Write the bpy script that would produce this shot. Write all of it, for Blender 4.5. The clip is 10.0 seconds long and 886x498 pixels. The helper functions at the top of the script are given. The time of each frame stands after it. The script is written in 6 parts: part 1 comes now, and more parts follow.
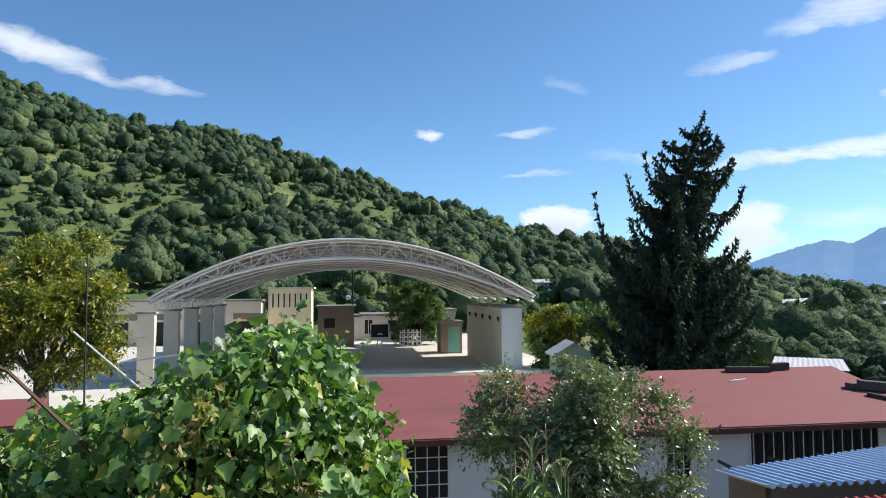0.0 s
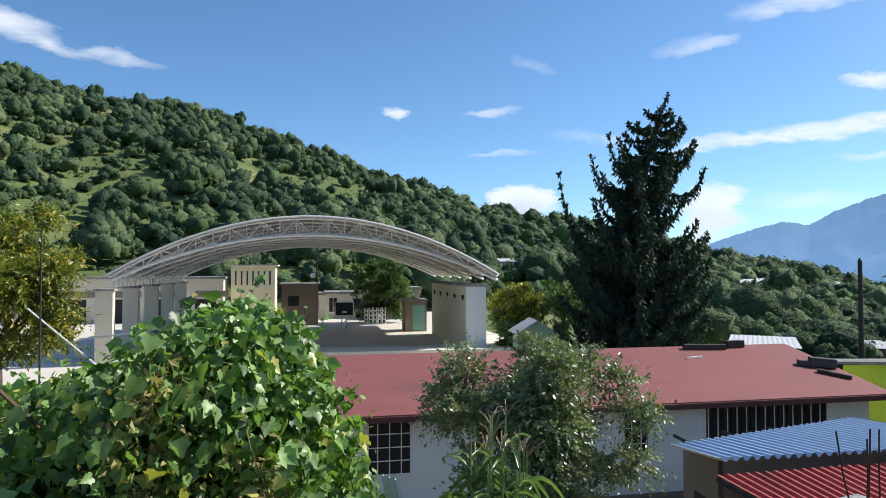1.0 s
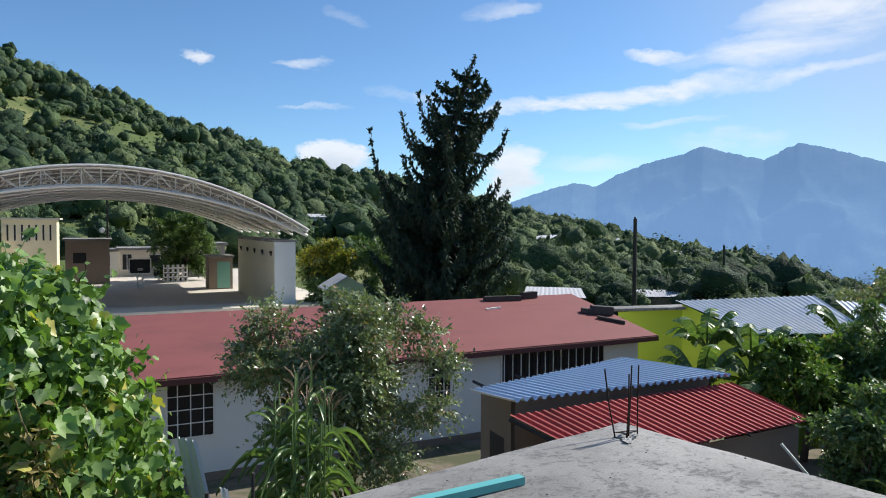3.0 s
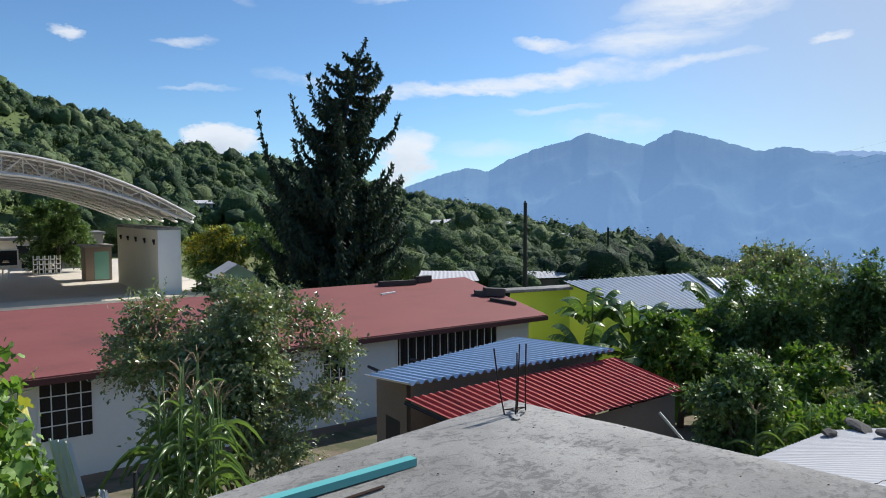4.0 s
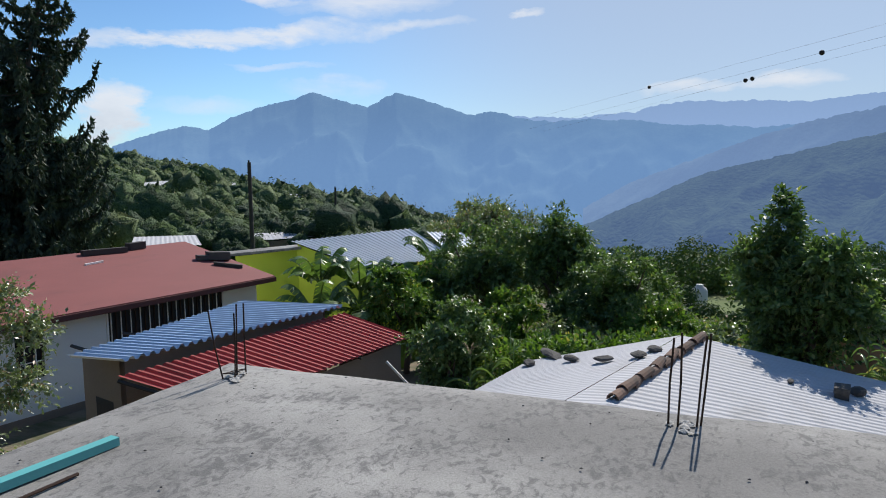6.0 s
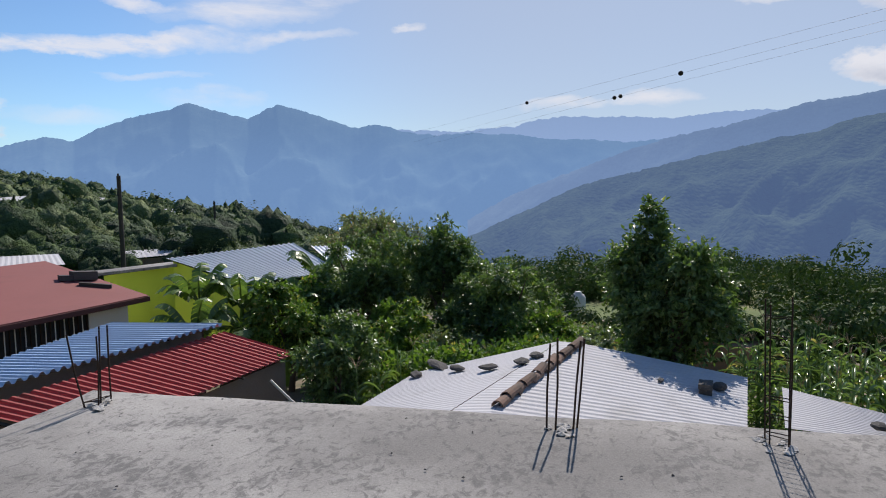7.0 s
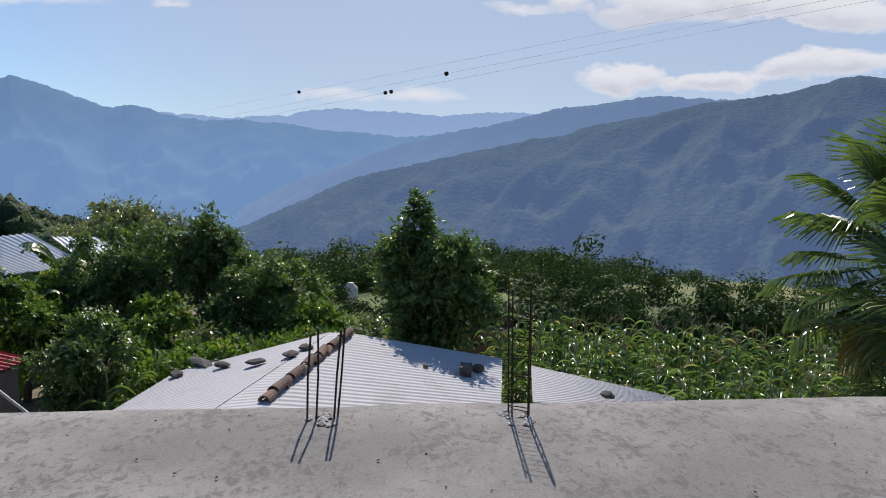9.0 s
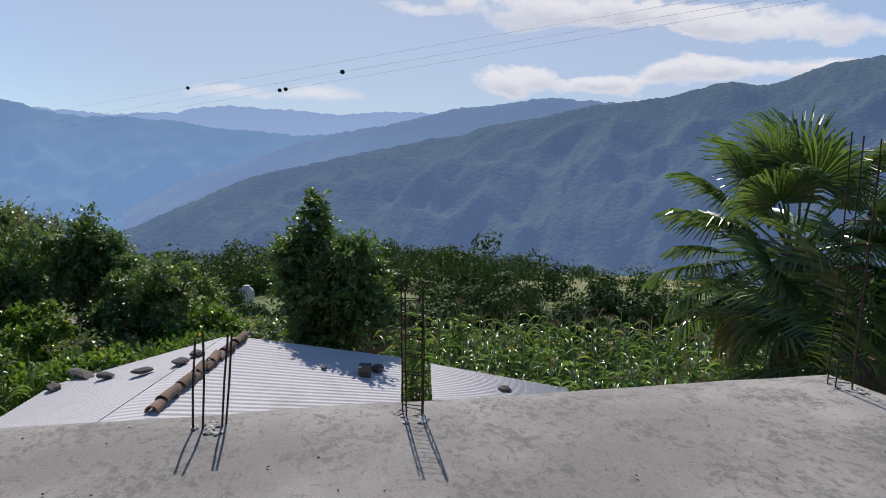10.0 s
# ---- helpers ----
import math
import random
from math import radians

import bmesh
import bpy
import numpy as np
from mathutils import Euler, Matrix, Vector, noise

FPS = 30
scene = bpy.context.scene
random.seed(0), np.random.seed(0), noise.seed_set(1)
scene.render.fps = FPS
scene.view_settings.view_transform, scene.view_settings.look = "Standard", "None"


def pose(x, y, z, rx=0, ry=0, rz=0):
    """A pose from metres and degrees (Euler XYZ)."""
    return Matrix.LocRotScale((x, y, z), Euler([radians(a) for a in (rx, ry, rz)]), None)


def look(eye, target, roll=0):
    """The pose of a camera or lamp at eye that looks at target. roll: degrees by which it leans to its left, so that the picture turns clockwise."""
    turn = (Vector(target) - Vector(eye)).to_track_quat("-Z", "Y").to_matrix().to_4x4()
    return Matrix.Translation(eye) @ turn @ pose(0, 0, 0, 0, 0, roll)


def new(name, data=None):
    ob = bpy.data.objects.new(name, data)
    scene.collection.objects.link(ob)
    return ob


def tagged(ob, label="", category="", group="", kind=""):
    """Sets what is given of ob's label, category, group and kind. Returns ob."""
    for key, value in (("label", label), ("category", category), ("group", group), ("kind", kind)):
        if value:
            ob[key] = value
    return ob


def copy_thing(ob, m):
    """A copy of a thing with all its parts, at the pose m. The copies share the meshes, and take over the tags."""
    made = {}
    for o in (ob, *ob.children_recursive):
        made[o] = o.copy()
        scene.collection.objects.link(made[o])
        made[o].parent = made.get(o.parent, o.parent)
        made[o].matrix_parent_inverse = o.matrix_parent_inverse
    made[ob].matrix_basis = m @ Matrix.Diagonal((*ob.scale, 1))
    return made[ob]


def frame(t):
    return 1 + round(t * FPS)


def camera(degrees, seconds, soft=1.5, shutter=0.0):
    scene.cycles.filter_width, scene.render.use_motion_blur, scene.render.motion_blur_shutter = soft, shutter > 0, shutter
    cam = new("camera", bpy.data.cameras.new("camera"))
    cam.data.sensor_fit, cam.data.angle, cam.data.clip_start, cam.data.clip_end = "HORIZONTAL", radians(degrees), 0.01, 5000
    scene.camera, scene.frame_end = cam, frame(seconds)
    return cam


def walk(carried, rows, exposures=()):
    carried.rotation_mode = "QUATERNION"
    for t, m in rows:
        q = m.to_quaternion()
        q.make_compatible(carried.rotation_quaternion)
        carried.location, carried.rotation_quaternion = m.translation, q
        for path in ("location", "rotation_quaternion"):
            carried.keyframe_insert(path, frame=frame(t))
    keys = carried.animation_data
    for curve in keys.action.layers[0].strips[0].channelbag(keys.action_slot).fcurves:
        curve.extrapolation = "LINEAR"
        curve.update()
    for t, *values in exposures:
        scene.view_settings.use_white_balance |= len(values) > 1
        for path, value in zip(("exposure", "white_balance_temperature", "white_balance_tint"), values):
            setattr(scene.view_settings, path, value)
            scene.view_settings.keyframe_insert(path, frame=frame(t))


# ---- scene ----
EXPOSURES = [(0.0, 0.42, 6250, 9), (3.5, 0.22, 6300, 10), (5.5, 0.1, 6300, 9), (7.0, 0.03, 6550, 15), (10.0, 0.03, 6600, 15)]
cam = camera(64.9, 10.0, 1.0)
walk(cam, [
    (0.0, pose(-0.000, -0.000, 1.550, 93.41, 0.39, 10.25)),
    (0.5, pose(0.019, 0.023, 1.531, 92.46, 0.39, 8.92)),
    (1.0, pose(0.046, 0.037, 1.523, 91.65, 0.08, 7.43)),
    (1.5, pose(0.071, 0.042, 1.513, 91.06, 0.09, 4.02)),
    (2.0, pose(0.083, 0.048, 1.515, 89.96, -0.33, 0.39)),
    (3.5, pose(0.126, 0.041, 1.502, 87.40, 0.03, -12.20)),
    (4.0, pose(0.149, 0.051, 1.497, 86.84, 0.22, -16.62)),
    (4.5, pose(0.176, 0.057, 1.485, 86.50, 0.08, -22.73)),
    (5.0, pose(0.210, 0.092, 1.458, 85.56, 0.51, -27.76)),
    (5.5, pose(0.246, 0.101, 1.445, 83.86, 0.44, -33.72)),
    (7.0, pose(0.321, 0.085, 1.430, 84.42, 0.73, -48.02)),
    (7.5, pose(0.338, 0.079, 1.430, 84.08, -0.20, -53.99)),
    (8.0, pose(0.344, 0.062, 1.423, 84.32, -0.79, -58.40)),
    (8.5, pose(0.364, 0.045, 1.418, 83.84, -1.22, -62.68)),
    (9.0, pose(0.365, 0.023, 1.419, 83.80, -1.10, -66.36)),
    (9.5, pose(0.386, -0.002, 1.419, 83.79, -1.08, -70.72)),
    (10.0, pose(0.397, -0.020, 1.414, 83.91, -1.07, -74.59)),
], EXPOSURES)

# ---- light ----
SUN_AZ, SUN_EL = 65.0, 41.0
sun_way = Vector((math.sin(radians(SUN_AZ)) * math.cos(radians(SUN_EL)), math.cos(radians(SUN_AZ)) * math.cos(radians(SUN_EL)), math.sin(radians(SUN_EL))))
sun_data = bpy.data.lights.new("sun", "SUN")
sun_data.energy, sun_data.angle, sun_data.color = 4.5, radians(0.6), (1.0, 0.94, 0.84)
sun = new("sun", sun_data)
sun.matrix_world = look((0, 0, 60), Vector((0, 0, 60)) - sun_way)

world = bpy.data.worlds.new("sky")
scene.world = world
world.use_nodes = True


def way_of(az, el):
    a, e = radians(az), radians(el)
    return (math.sin(a) * math.cos(e), math.cos(a) * math.cos(e), math.sin(e))


class Nodes:
    """Short hand for building a node tree."""

    def __init__(self, tree):
        self.t = tree
        tree.nodes.clear()

    def add(self, kind, **given):
        n = self.t.nodes.new(kind)
        for k, v in given.items():
            if k.startswith("i_"):
                n.inputs[int(k[2:])].default_value = v
        return n

    def link(self, a, b):
        self.t.links.new(a, b)

    def put(self, value, socket):
        if hasattr(value, "is_linked"):
            self.t.links.new(value, socket)
        else:
            socket.default_value = value

    def math(self, op, a, b=0.0, c=0.0, clamp=False):
        n = self.t.nodes.new("ShaderNodeMath")
        n.operation, n.use_clamp = op, clamp
        for i, v in enumerate((a, b, c)):
            self.put(v, n.inputs[i])
        return n.outputs[0]

    def mix(self, fac, a, b, blend="MIX"):
        n = self.t.nodes.new("ShaderNodeMix")
        n.data_type, n.blend_type = "RGBA", blend
        self.put(fac, n.inputs[0])
        self.put(a, n.inputs[6])
        self.put(b, n.inputs[7])
        return n.outputs[2]

    def noise(self, scale, detail=4.0, rough=0.55, vector=None, distortion=0.0):
        n = self.t.nodes.new("ShaderNodeTexNoise")
        n.inputs["Scale"].default_value, n.inputs["Detail"].default_value = scale, detail
        n.inputs["Roughness"].default_value, n.inputs["Distortion"].default_value = rough, distortion
        if vector is not None:
            self.t.links.new(vector, n.inputs["Vector"])
        return n.outputs["Fac"]

    def ramp(self, fac, lo, hi, a=0.0, b=1.0):
        n = self.t.nodes.new("ShaderNodeMapRange")
        n.interpolation_type = "SMOOTHSTEP"
        for i, v in enumerate((fac, lo, hi, a, b)):
            self.put(v, n.inputs[i])
        return n.outputs[0]

    def mapped(self, vector, scale, turn=(0, 0, 0)):
        n = self.t.nodes.new("ShaderNodeMapping")
        n.inputs["Scale"].default_value, n.inputs["Rotation"].default_value = scale, turn
        self.t.links.new(vector, n.inputs[0])
        return n.outputs[0]


# clouds: azimuth, elevation, half width, half height (degrees), slope, density
CLOUDS = [
    (-41, 17.2, 5.5, 1.2, -10, 0.9), (-34, 15.8, 5.0, 0.7, -8, 0.6), (-12.0, 12.9, 1.2, 0.6, -8, 1.1), (-3.7, 12.4, 2.5, 0.5, 0, 0.85),
    (-2.2, 9.4, 3.0, 0.3, 0, 0.6), (0.4, 16.4, 2.0, 0.6, -5, 0.4), (4.5, 10.5, 3.4, 0.6, -2, 0.5), (20.5, 19.3, 5.5, 1.3, 6, 0.85), (13.0, 17.0, 3.2, 0.7, 4, 0.6),
    (16.0, 9.4, 6.5, 0.6, 2, 0.7), (22.0, 10.0, 8.0, 0.9, 4, 1.0), (29.0, 10.6, 7.5, 1.1, 5, 1.1), (25.0, 13.0, 3.0, 0.6, 2, 0.9),
    (33.0, 13.2, 7.0, 1.3, 6, 0.9), (37.0, 15.2, 7.0, 1.4, 0, 0.9), (37.0, 11.2, 4.0, 0.6, 0, 0.8), (26.0, 8.0, 4.5, 0.4, 0, 0.55), (30, 6.4, 4.5, 0.9, 0, 0.6),
    (45.2, 11.9, 1.8, 0.4, 4, 1.0), (20, 5.0, 5, 0.9, 0, 0.4), (58, 6.0, 4, 0.6, 3, 0.8), (64.5, 6.3, 4.2, 0.7, 0, 0.95), (73, 12.6, 4.0, 0.5, 0, 0.9),
    (-0.9, 5.0, 3.0, 1.9, 0, 2.2), (13.9, 4.4, 2.4, 2.4, 0, 1.9), (80.0, 7.6, 3.6, 1.5, 2, 2.2), (87.5, 7.3, 4.6, 0.9, 4, 2.0), (95.0, 8.2, 5.0, 1.1, 0, 2.0), (102.0, 8.0, 4.0, 1.0, 0, 1.8),
    (84.0, 12.6, 9.0, 1.5, -4, 1.9), (97.0, 11.6, 10.0, 1.2, -6, 1.7), (78.0, 14.5, 8.0, 1.0, 0, 1.6), (95.0, 15.0, 12.0, 1.4, 0, 1.5),
]
w = Nodes(world.node_tree)
sky = w.add("ShaderNodeTexSky")
sky.sky_type, sky.sun_disc = "NISHITA", False
sky.sun_elevation, sky.sun_rotation = radians(SUN_EL), radians(SUN_AZ)
sky.air_density, sky.dust_density, sky.ozone_density = 1.0, 1.4, 1.6
sky.altitude = 1600
coord = w.add("ShaderNodeTexCoord").outputs["Generated"]
ripple = w.add("ShaderNodeTexNoise")
ripple.inputs["Scale"].default_value, ripple.inputs["Detail"].default_value, ripple.inputs["Roughness"].default_value = 7.0, 6.0, 0.62
w.link(w.mapped(coord, (1.0, 1.0, 2.2)), ripple.inputs["Vector"])
centred = w.add("ShaderNodeVectorMath")
centred.operation = "MULTIPLY_ADD"
w.link(ripple.outputs["Color"], centred.inputs[0])
centred.inputs[1].default_value, centred.inputs[2].default_value = (0.11, 0.11, 0.06), (-0.055, -0.055, -0.03)
blown = w.add("ShaderNodeVectorMath")
blown.operation = "ADD"
w.link(coord, blown.inputs[0])
w.link(centred.outputs[0], blown.inputs[1])
drift = blown.outputs[0]
wisp = w.noise(5.5, 6.0, 0.62, w.mapped(coord, (1.0, 1.0, 3.6)), 0.6)
fluff = w.noise(16.0, 5.0, 0.6, w.mapped(coord, (1.0, 1.0, 1.8)))
texture = w.math("ADD", w.math("MULTIPLY", wisp, 0.6), w.math("MULTIPLY", fluff, 0.4))
thin, thick, under = None, None, None
for az, el, wide, high, slope, dense in CLOUDS:
    mid = Vector(way_of(az, el))
    side = Vector((math.cos(radians(az)), -math.sin(radians(az)), 0))
    up = side.cross(mid)
    c, s = math.cos(radians(slope)), math.sin(radians(slope))
    along, across = side * c + up * s, up * c - side * s
    offset = []
    for axis, half in ((along, wide), (across, high)):
        dot = w.add("ShaderNodeVectorMath")
        dot.operation = "DOT_PRODUCT"
        w.link(drift, dot.inputs[0])
        dot.inputs[1].default_value = axis / math.sin(radians(half))
        offset.append(dot.outputs["Value"])
    front = w.add("ShaderNodeVectorMath")
    front.operation = "DOT_PRODUCT"
    w.link(coord, front.inputs[0])
    front.inputs[1].default_value = mid
    spread = w.math("ADD", w.math("MULTIPLY", offset[0], offset[0]), w.math("MULTIPLY", offset[1], offset[1]))
    heavy = dense >= 1.5
    bump = w.math("SUBTRACT", 1.0, w.math("ADD", spread, w.math("MULTIPLY", w.math("SUBTRACT", fluff, 0.5), 3.0 if heavy else 1.6)), clamp=True)
    bump = w.math("MULTIPLY", w.math("MULTIPLY", bump, dense), w.math("GREATER_THAN", front.outputs["Value"], 0.2))
    if heavy:
        low_side = w.math("MULTIPLY", bump, w.ramp(offset[1], 0.45, -0.6))
        thick = bump if thick is None else w.math("ADD", thick, bump)
        under = low_side if under is None else w.math("ADD", under, low_side)
    else:
        thin = bump if thin is None else w.math("ADD", thin, bump)
thin = w.math("MULTIPLY", w.math("MULTIPLY", thin, w.ramp(texture, 0.3, 0.64, 0.0, 1.35), clamp=True), 0.8)
thick = w.math("MULTIPLY", w.math("MULTIPLY", thick, w.ramp(texture, 0.3, 0.62, 0.35, 1.2), clamp=True), 0.88)
cover = w.math("MAXIMUM", thin, thick)
shade = w.math("MULTIPLY", w.math("MULTIPLY", under, 0.5, clamp=True), 0.7)
back = w.add("ShaderNodeBackground")
tint = w.mix(1.0, sky.outputs[0], (0.76, 1.0, 1.16, 1), "MULTIPLY")
toward = w.add("ShaderNodeVectorMath")
toward.operation = "DOT_PRODUCT"
w.link(coord, toward.inputs[0])
toward.inputs[1].default_value = way_of(SUN_AZ + 8, 18)
milky = w.math("MULTIPLY", w.ramp(toward.outputs["Value"], 0.62, 0.97), 0.72)
hazy = w.mix(milky, tint, (4.1, 4.65, 5.55, 1))
w.link(w.mix(cover, hazy, w.mix(shade, (7.4, 7.6, 7.9, 1), (4.3, 4.75, 5.6, 1))), back.inputs[0])
back.inputs[1].default_value = 0.104
w.link(back.outputs[0], w.add("ShaderNodeOutputWorld").inputs[0])


# ---- materials ----
def shader(name):
    m = bpy.data.materials.new(name)
    m.use_nodes = True
    n = Nodes(m.node_tree)
    out = n.add("ShaderNodeOutputMaterial")
    return m, n, out


def surface(name, base, rough=0.8, metal=0.0, vary=0.18, scale=1.5, fine=30.0, bump=0.15, stain=None, stain_at=(0.55, 0.72), stain_scale=0.7, stain_amount=0.7, spec=0.4, island=0.0, object_random=0.0, stretch=(1, 1, 1)):
    """A worn surface: base colour with grain at two scales, stains and fine relief."""
    m, n, out = shader(name)
    p = n.add("ShaderNodeBsdfPrincipled")
    where = n.add("ShaderNodeTexCoord").outputs["Object"]
    where = n.mapped(where, stretch)
    big, small = n.noise(scale, 5, 0.6, where), n.noise(fine, 6, 0.65, where)
    value = n.math("ADD", 1.0 - vary, n.math("MULTIPLY", n.math("ADD", n.math("MULTIPLY", big, 1.2), n.math("MULTIPLY", small, 0.8)), vary))
    if island:
        geo = n.add("ShaderNodeNewGeometry").outputs["Random Per Island"]
        value = n.math("MULTIPLY", value, n.ramp(geo, 0, 1, 1 - island, 1 + island))
    if object_random:
        rnd = n.add("ShaderNodeObjectInfo").outputs["Random"]
        value = n.math("MULTIPLY", value, n.ramp(rnd, 0, 1, 1 - object_random, 1 + object_random))
    hsv = n.add("ShaderNodeHueSaturation")
    hsv.inputs["Color"].default_value = (*base, 1)
    n.link(value, hsv.inputs["Value"])
    colour = hsv.outputs[0]
    if stain:
        spots = n.ramp(n.noise(stain_scale, 7, 0.68, where, 0.4), *stain_at)
        colour = n.mix(n.math("MULTIPLY", spots, stain_amount), colour, (*stain, 1))
    n.link(colour, p.inputs["Base Color"])
    n.link(n.math("ADD", rough - 0.1, n.math("MULTIPLY", small, 0.2)), p.inputs["Roughness"])
    p.inputs["Metallic"].default_value, p.inputs["Specular IOR Level"].default_value = metal, spec
    if bump:
        b = n.add("ShaderNodeBump")
        b.inputs["Strength"].default_value, b.inputs["Distance"].default_value = bump, 0.02
        n.link(small, b.inputs["Height"])
        n.link(b.outputs[0], p.inputs["Normal"])
    n.link(p.outputs[0], out.inputs[0])
    return m


def foliage(name, dark, light, odd=None, odd_share=0.0, gloss=0.35, lit_through=0.3, spec=0.5, patch_scale=0.9, patch_weight=0.5):
    """Leaves: colour from leaf to leaf, light that comes through, and a waxy gloss."""
    m, n, out = shader(name)
    geo = n.add("ShaderNodeNewGeometry").outputs["Random Per Island"]
    where = n.add("ShaderNodeTexCoord").outputs["Object"]
    colour = n.mix(n.math("ADD", n.math("MULTIPLY", geo, 1.1 - patch_weight), n.math("MULTIPLY", n.ramp(n.noise(patch_scale, 3, 0.6, where), 0.3, 0.7), patch_weight), clamp=True), (*dark, 1), (*light, 1))
    if odd:
        pick = n.math("FRACT", n.math("MULTIPLY", geo, 37.7))
        patch = n.ramp(n.noise(0.8, 2, 0.5, where), 0.4, 0.65, 0.3, 1.7)
        colour = n.mix(n.math("LESS_THAN", pick, n.math("MULTIPLY", patch, odd_share)), colour, (*odd, 1))
    p = n.add("ShaderNodeBsdfPrincipled")
    n.link(colour, p.inputs["Base Color"])
    p.inputs["Roughness"].default_value, p.inputs["Specular IOR Level"].default_value = gloss, spec
    t = n.add("ShaderNodeBsdfTranslucent")
    n.link(n.mix(1.0, colour, (1.5, 1.7, 0.6, 1), "MULTIPLY"), t.inputs[0])
    mix = n.add("ShaderNodeMixShader")
    mix.inputs[0].default_value = lit_through
    n.link(p.outputs[0], mix.inputs[1])
    n.link(t.outputs[0], mix.inputs[2])
    n.link(mix.outputs[0], out.inputs[0])
    return m


def tree_mass(name, dark, light):
    """A far tree's mass of leaves: tone from tree to tree and from tuft to tuft, with a tufted relief."""
    m, n, out = shader(name)
    where = n.add("ShaderNodeTexCoord").outputs["Object"]
    geo = n.add("ShaderNodeNewGeometry").outputs["Random Per Island"]
    tuft, fine = n.noise(0.75, 4, 0.65, where), n.noise(2.6, 5, 0.7, where)
    mix = n.math("ADD", n.math("MULTIPLY", geo, 0.55), n.math("MULTIPLY", n.ramp(n.math("ADD", n.math("MULTIPLY", tuft, 0.6), n.math("MULTIPLY", fine, 0.4)), 0.36, 0.64), 0.55), clamp=True)
    p = n.add("ShaderNodeBsdfPrincipled")
    n.link(n.mix(mix, (*dark, 1), (*light, 1)), p.inputs["Base Color"])
    p.inputs["Roughness"].default_value, p.inputs["Specular IOR Level"].default_value = 0.75, 0.2
    b = n.add("ShaderNodeBump")
    b.inputs["Strength"].default_value, b.inputs["Distance"].default_value = 1.0, 0.9
    n.link(n.math("ADD", n.math("MULTIPLY", tuft, 0.7), n.math("MULTIPLY", fine, 0.35)), b.inputs["Height"])
    n.link(b.outputs[0], p.inputs["Normal"])
    n.link(p.outputs[0], out.inputs[0])
    return m


def distant(name, low, high, haze_glow, strength, scale, crowns=0.0):
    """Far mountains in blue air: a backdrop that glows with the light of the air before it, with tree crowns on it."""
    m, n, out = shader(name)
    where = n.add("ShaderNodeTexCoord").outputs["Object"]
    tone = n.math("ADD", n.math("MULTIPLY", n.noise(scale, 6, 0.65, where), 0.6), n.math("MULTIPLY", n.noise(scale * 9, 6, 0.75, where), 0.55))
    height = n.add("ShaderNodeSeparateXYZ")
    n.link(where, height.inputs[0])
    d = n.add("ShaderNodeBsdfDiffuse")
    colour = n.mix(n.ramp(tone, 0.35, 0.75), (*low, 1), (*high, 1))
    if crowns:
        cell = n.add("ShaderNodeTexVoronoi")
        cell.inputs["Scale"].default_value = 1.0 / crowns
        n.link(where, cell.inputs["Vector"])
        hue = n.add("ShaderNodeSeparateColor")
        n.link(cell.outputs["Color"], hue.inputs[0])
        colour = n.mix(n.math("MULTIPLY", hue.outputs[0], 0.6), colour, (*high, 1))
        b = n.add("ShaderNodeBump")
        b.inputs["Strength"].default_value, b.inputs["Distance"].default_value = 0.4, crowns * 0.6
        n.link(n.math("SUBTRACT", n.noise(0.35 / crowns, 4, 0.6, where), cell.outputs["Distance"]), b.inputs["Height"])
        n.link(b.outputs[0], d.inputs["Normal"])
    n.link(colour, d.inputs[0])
    # Bluish emission stands in for haze, stronger low on the slopes.
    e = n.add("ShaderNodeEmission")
    e.inputs[0].default_value = (*haze_glow, 1)
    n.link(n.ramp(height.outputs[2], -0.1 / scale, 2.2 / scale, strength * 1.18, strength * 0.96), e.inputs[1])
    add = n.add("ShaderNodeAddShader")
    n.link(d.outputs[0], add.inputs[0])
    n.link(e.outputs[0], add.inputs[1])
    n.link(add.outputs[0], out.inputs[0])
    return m


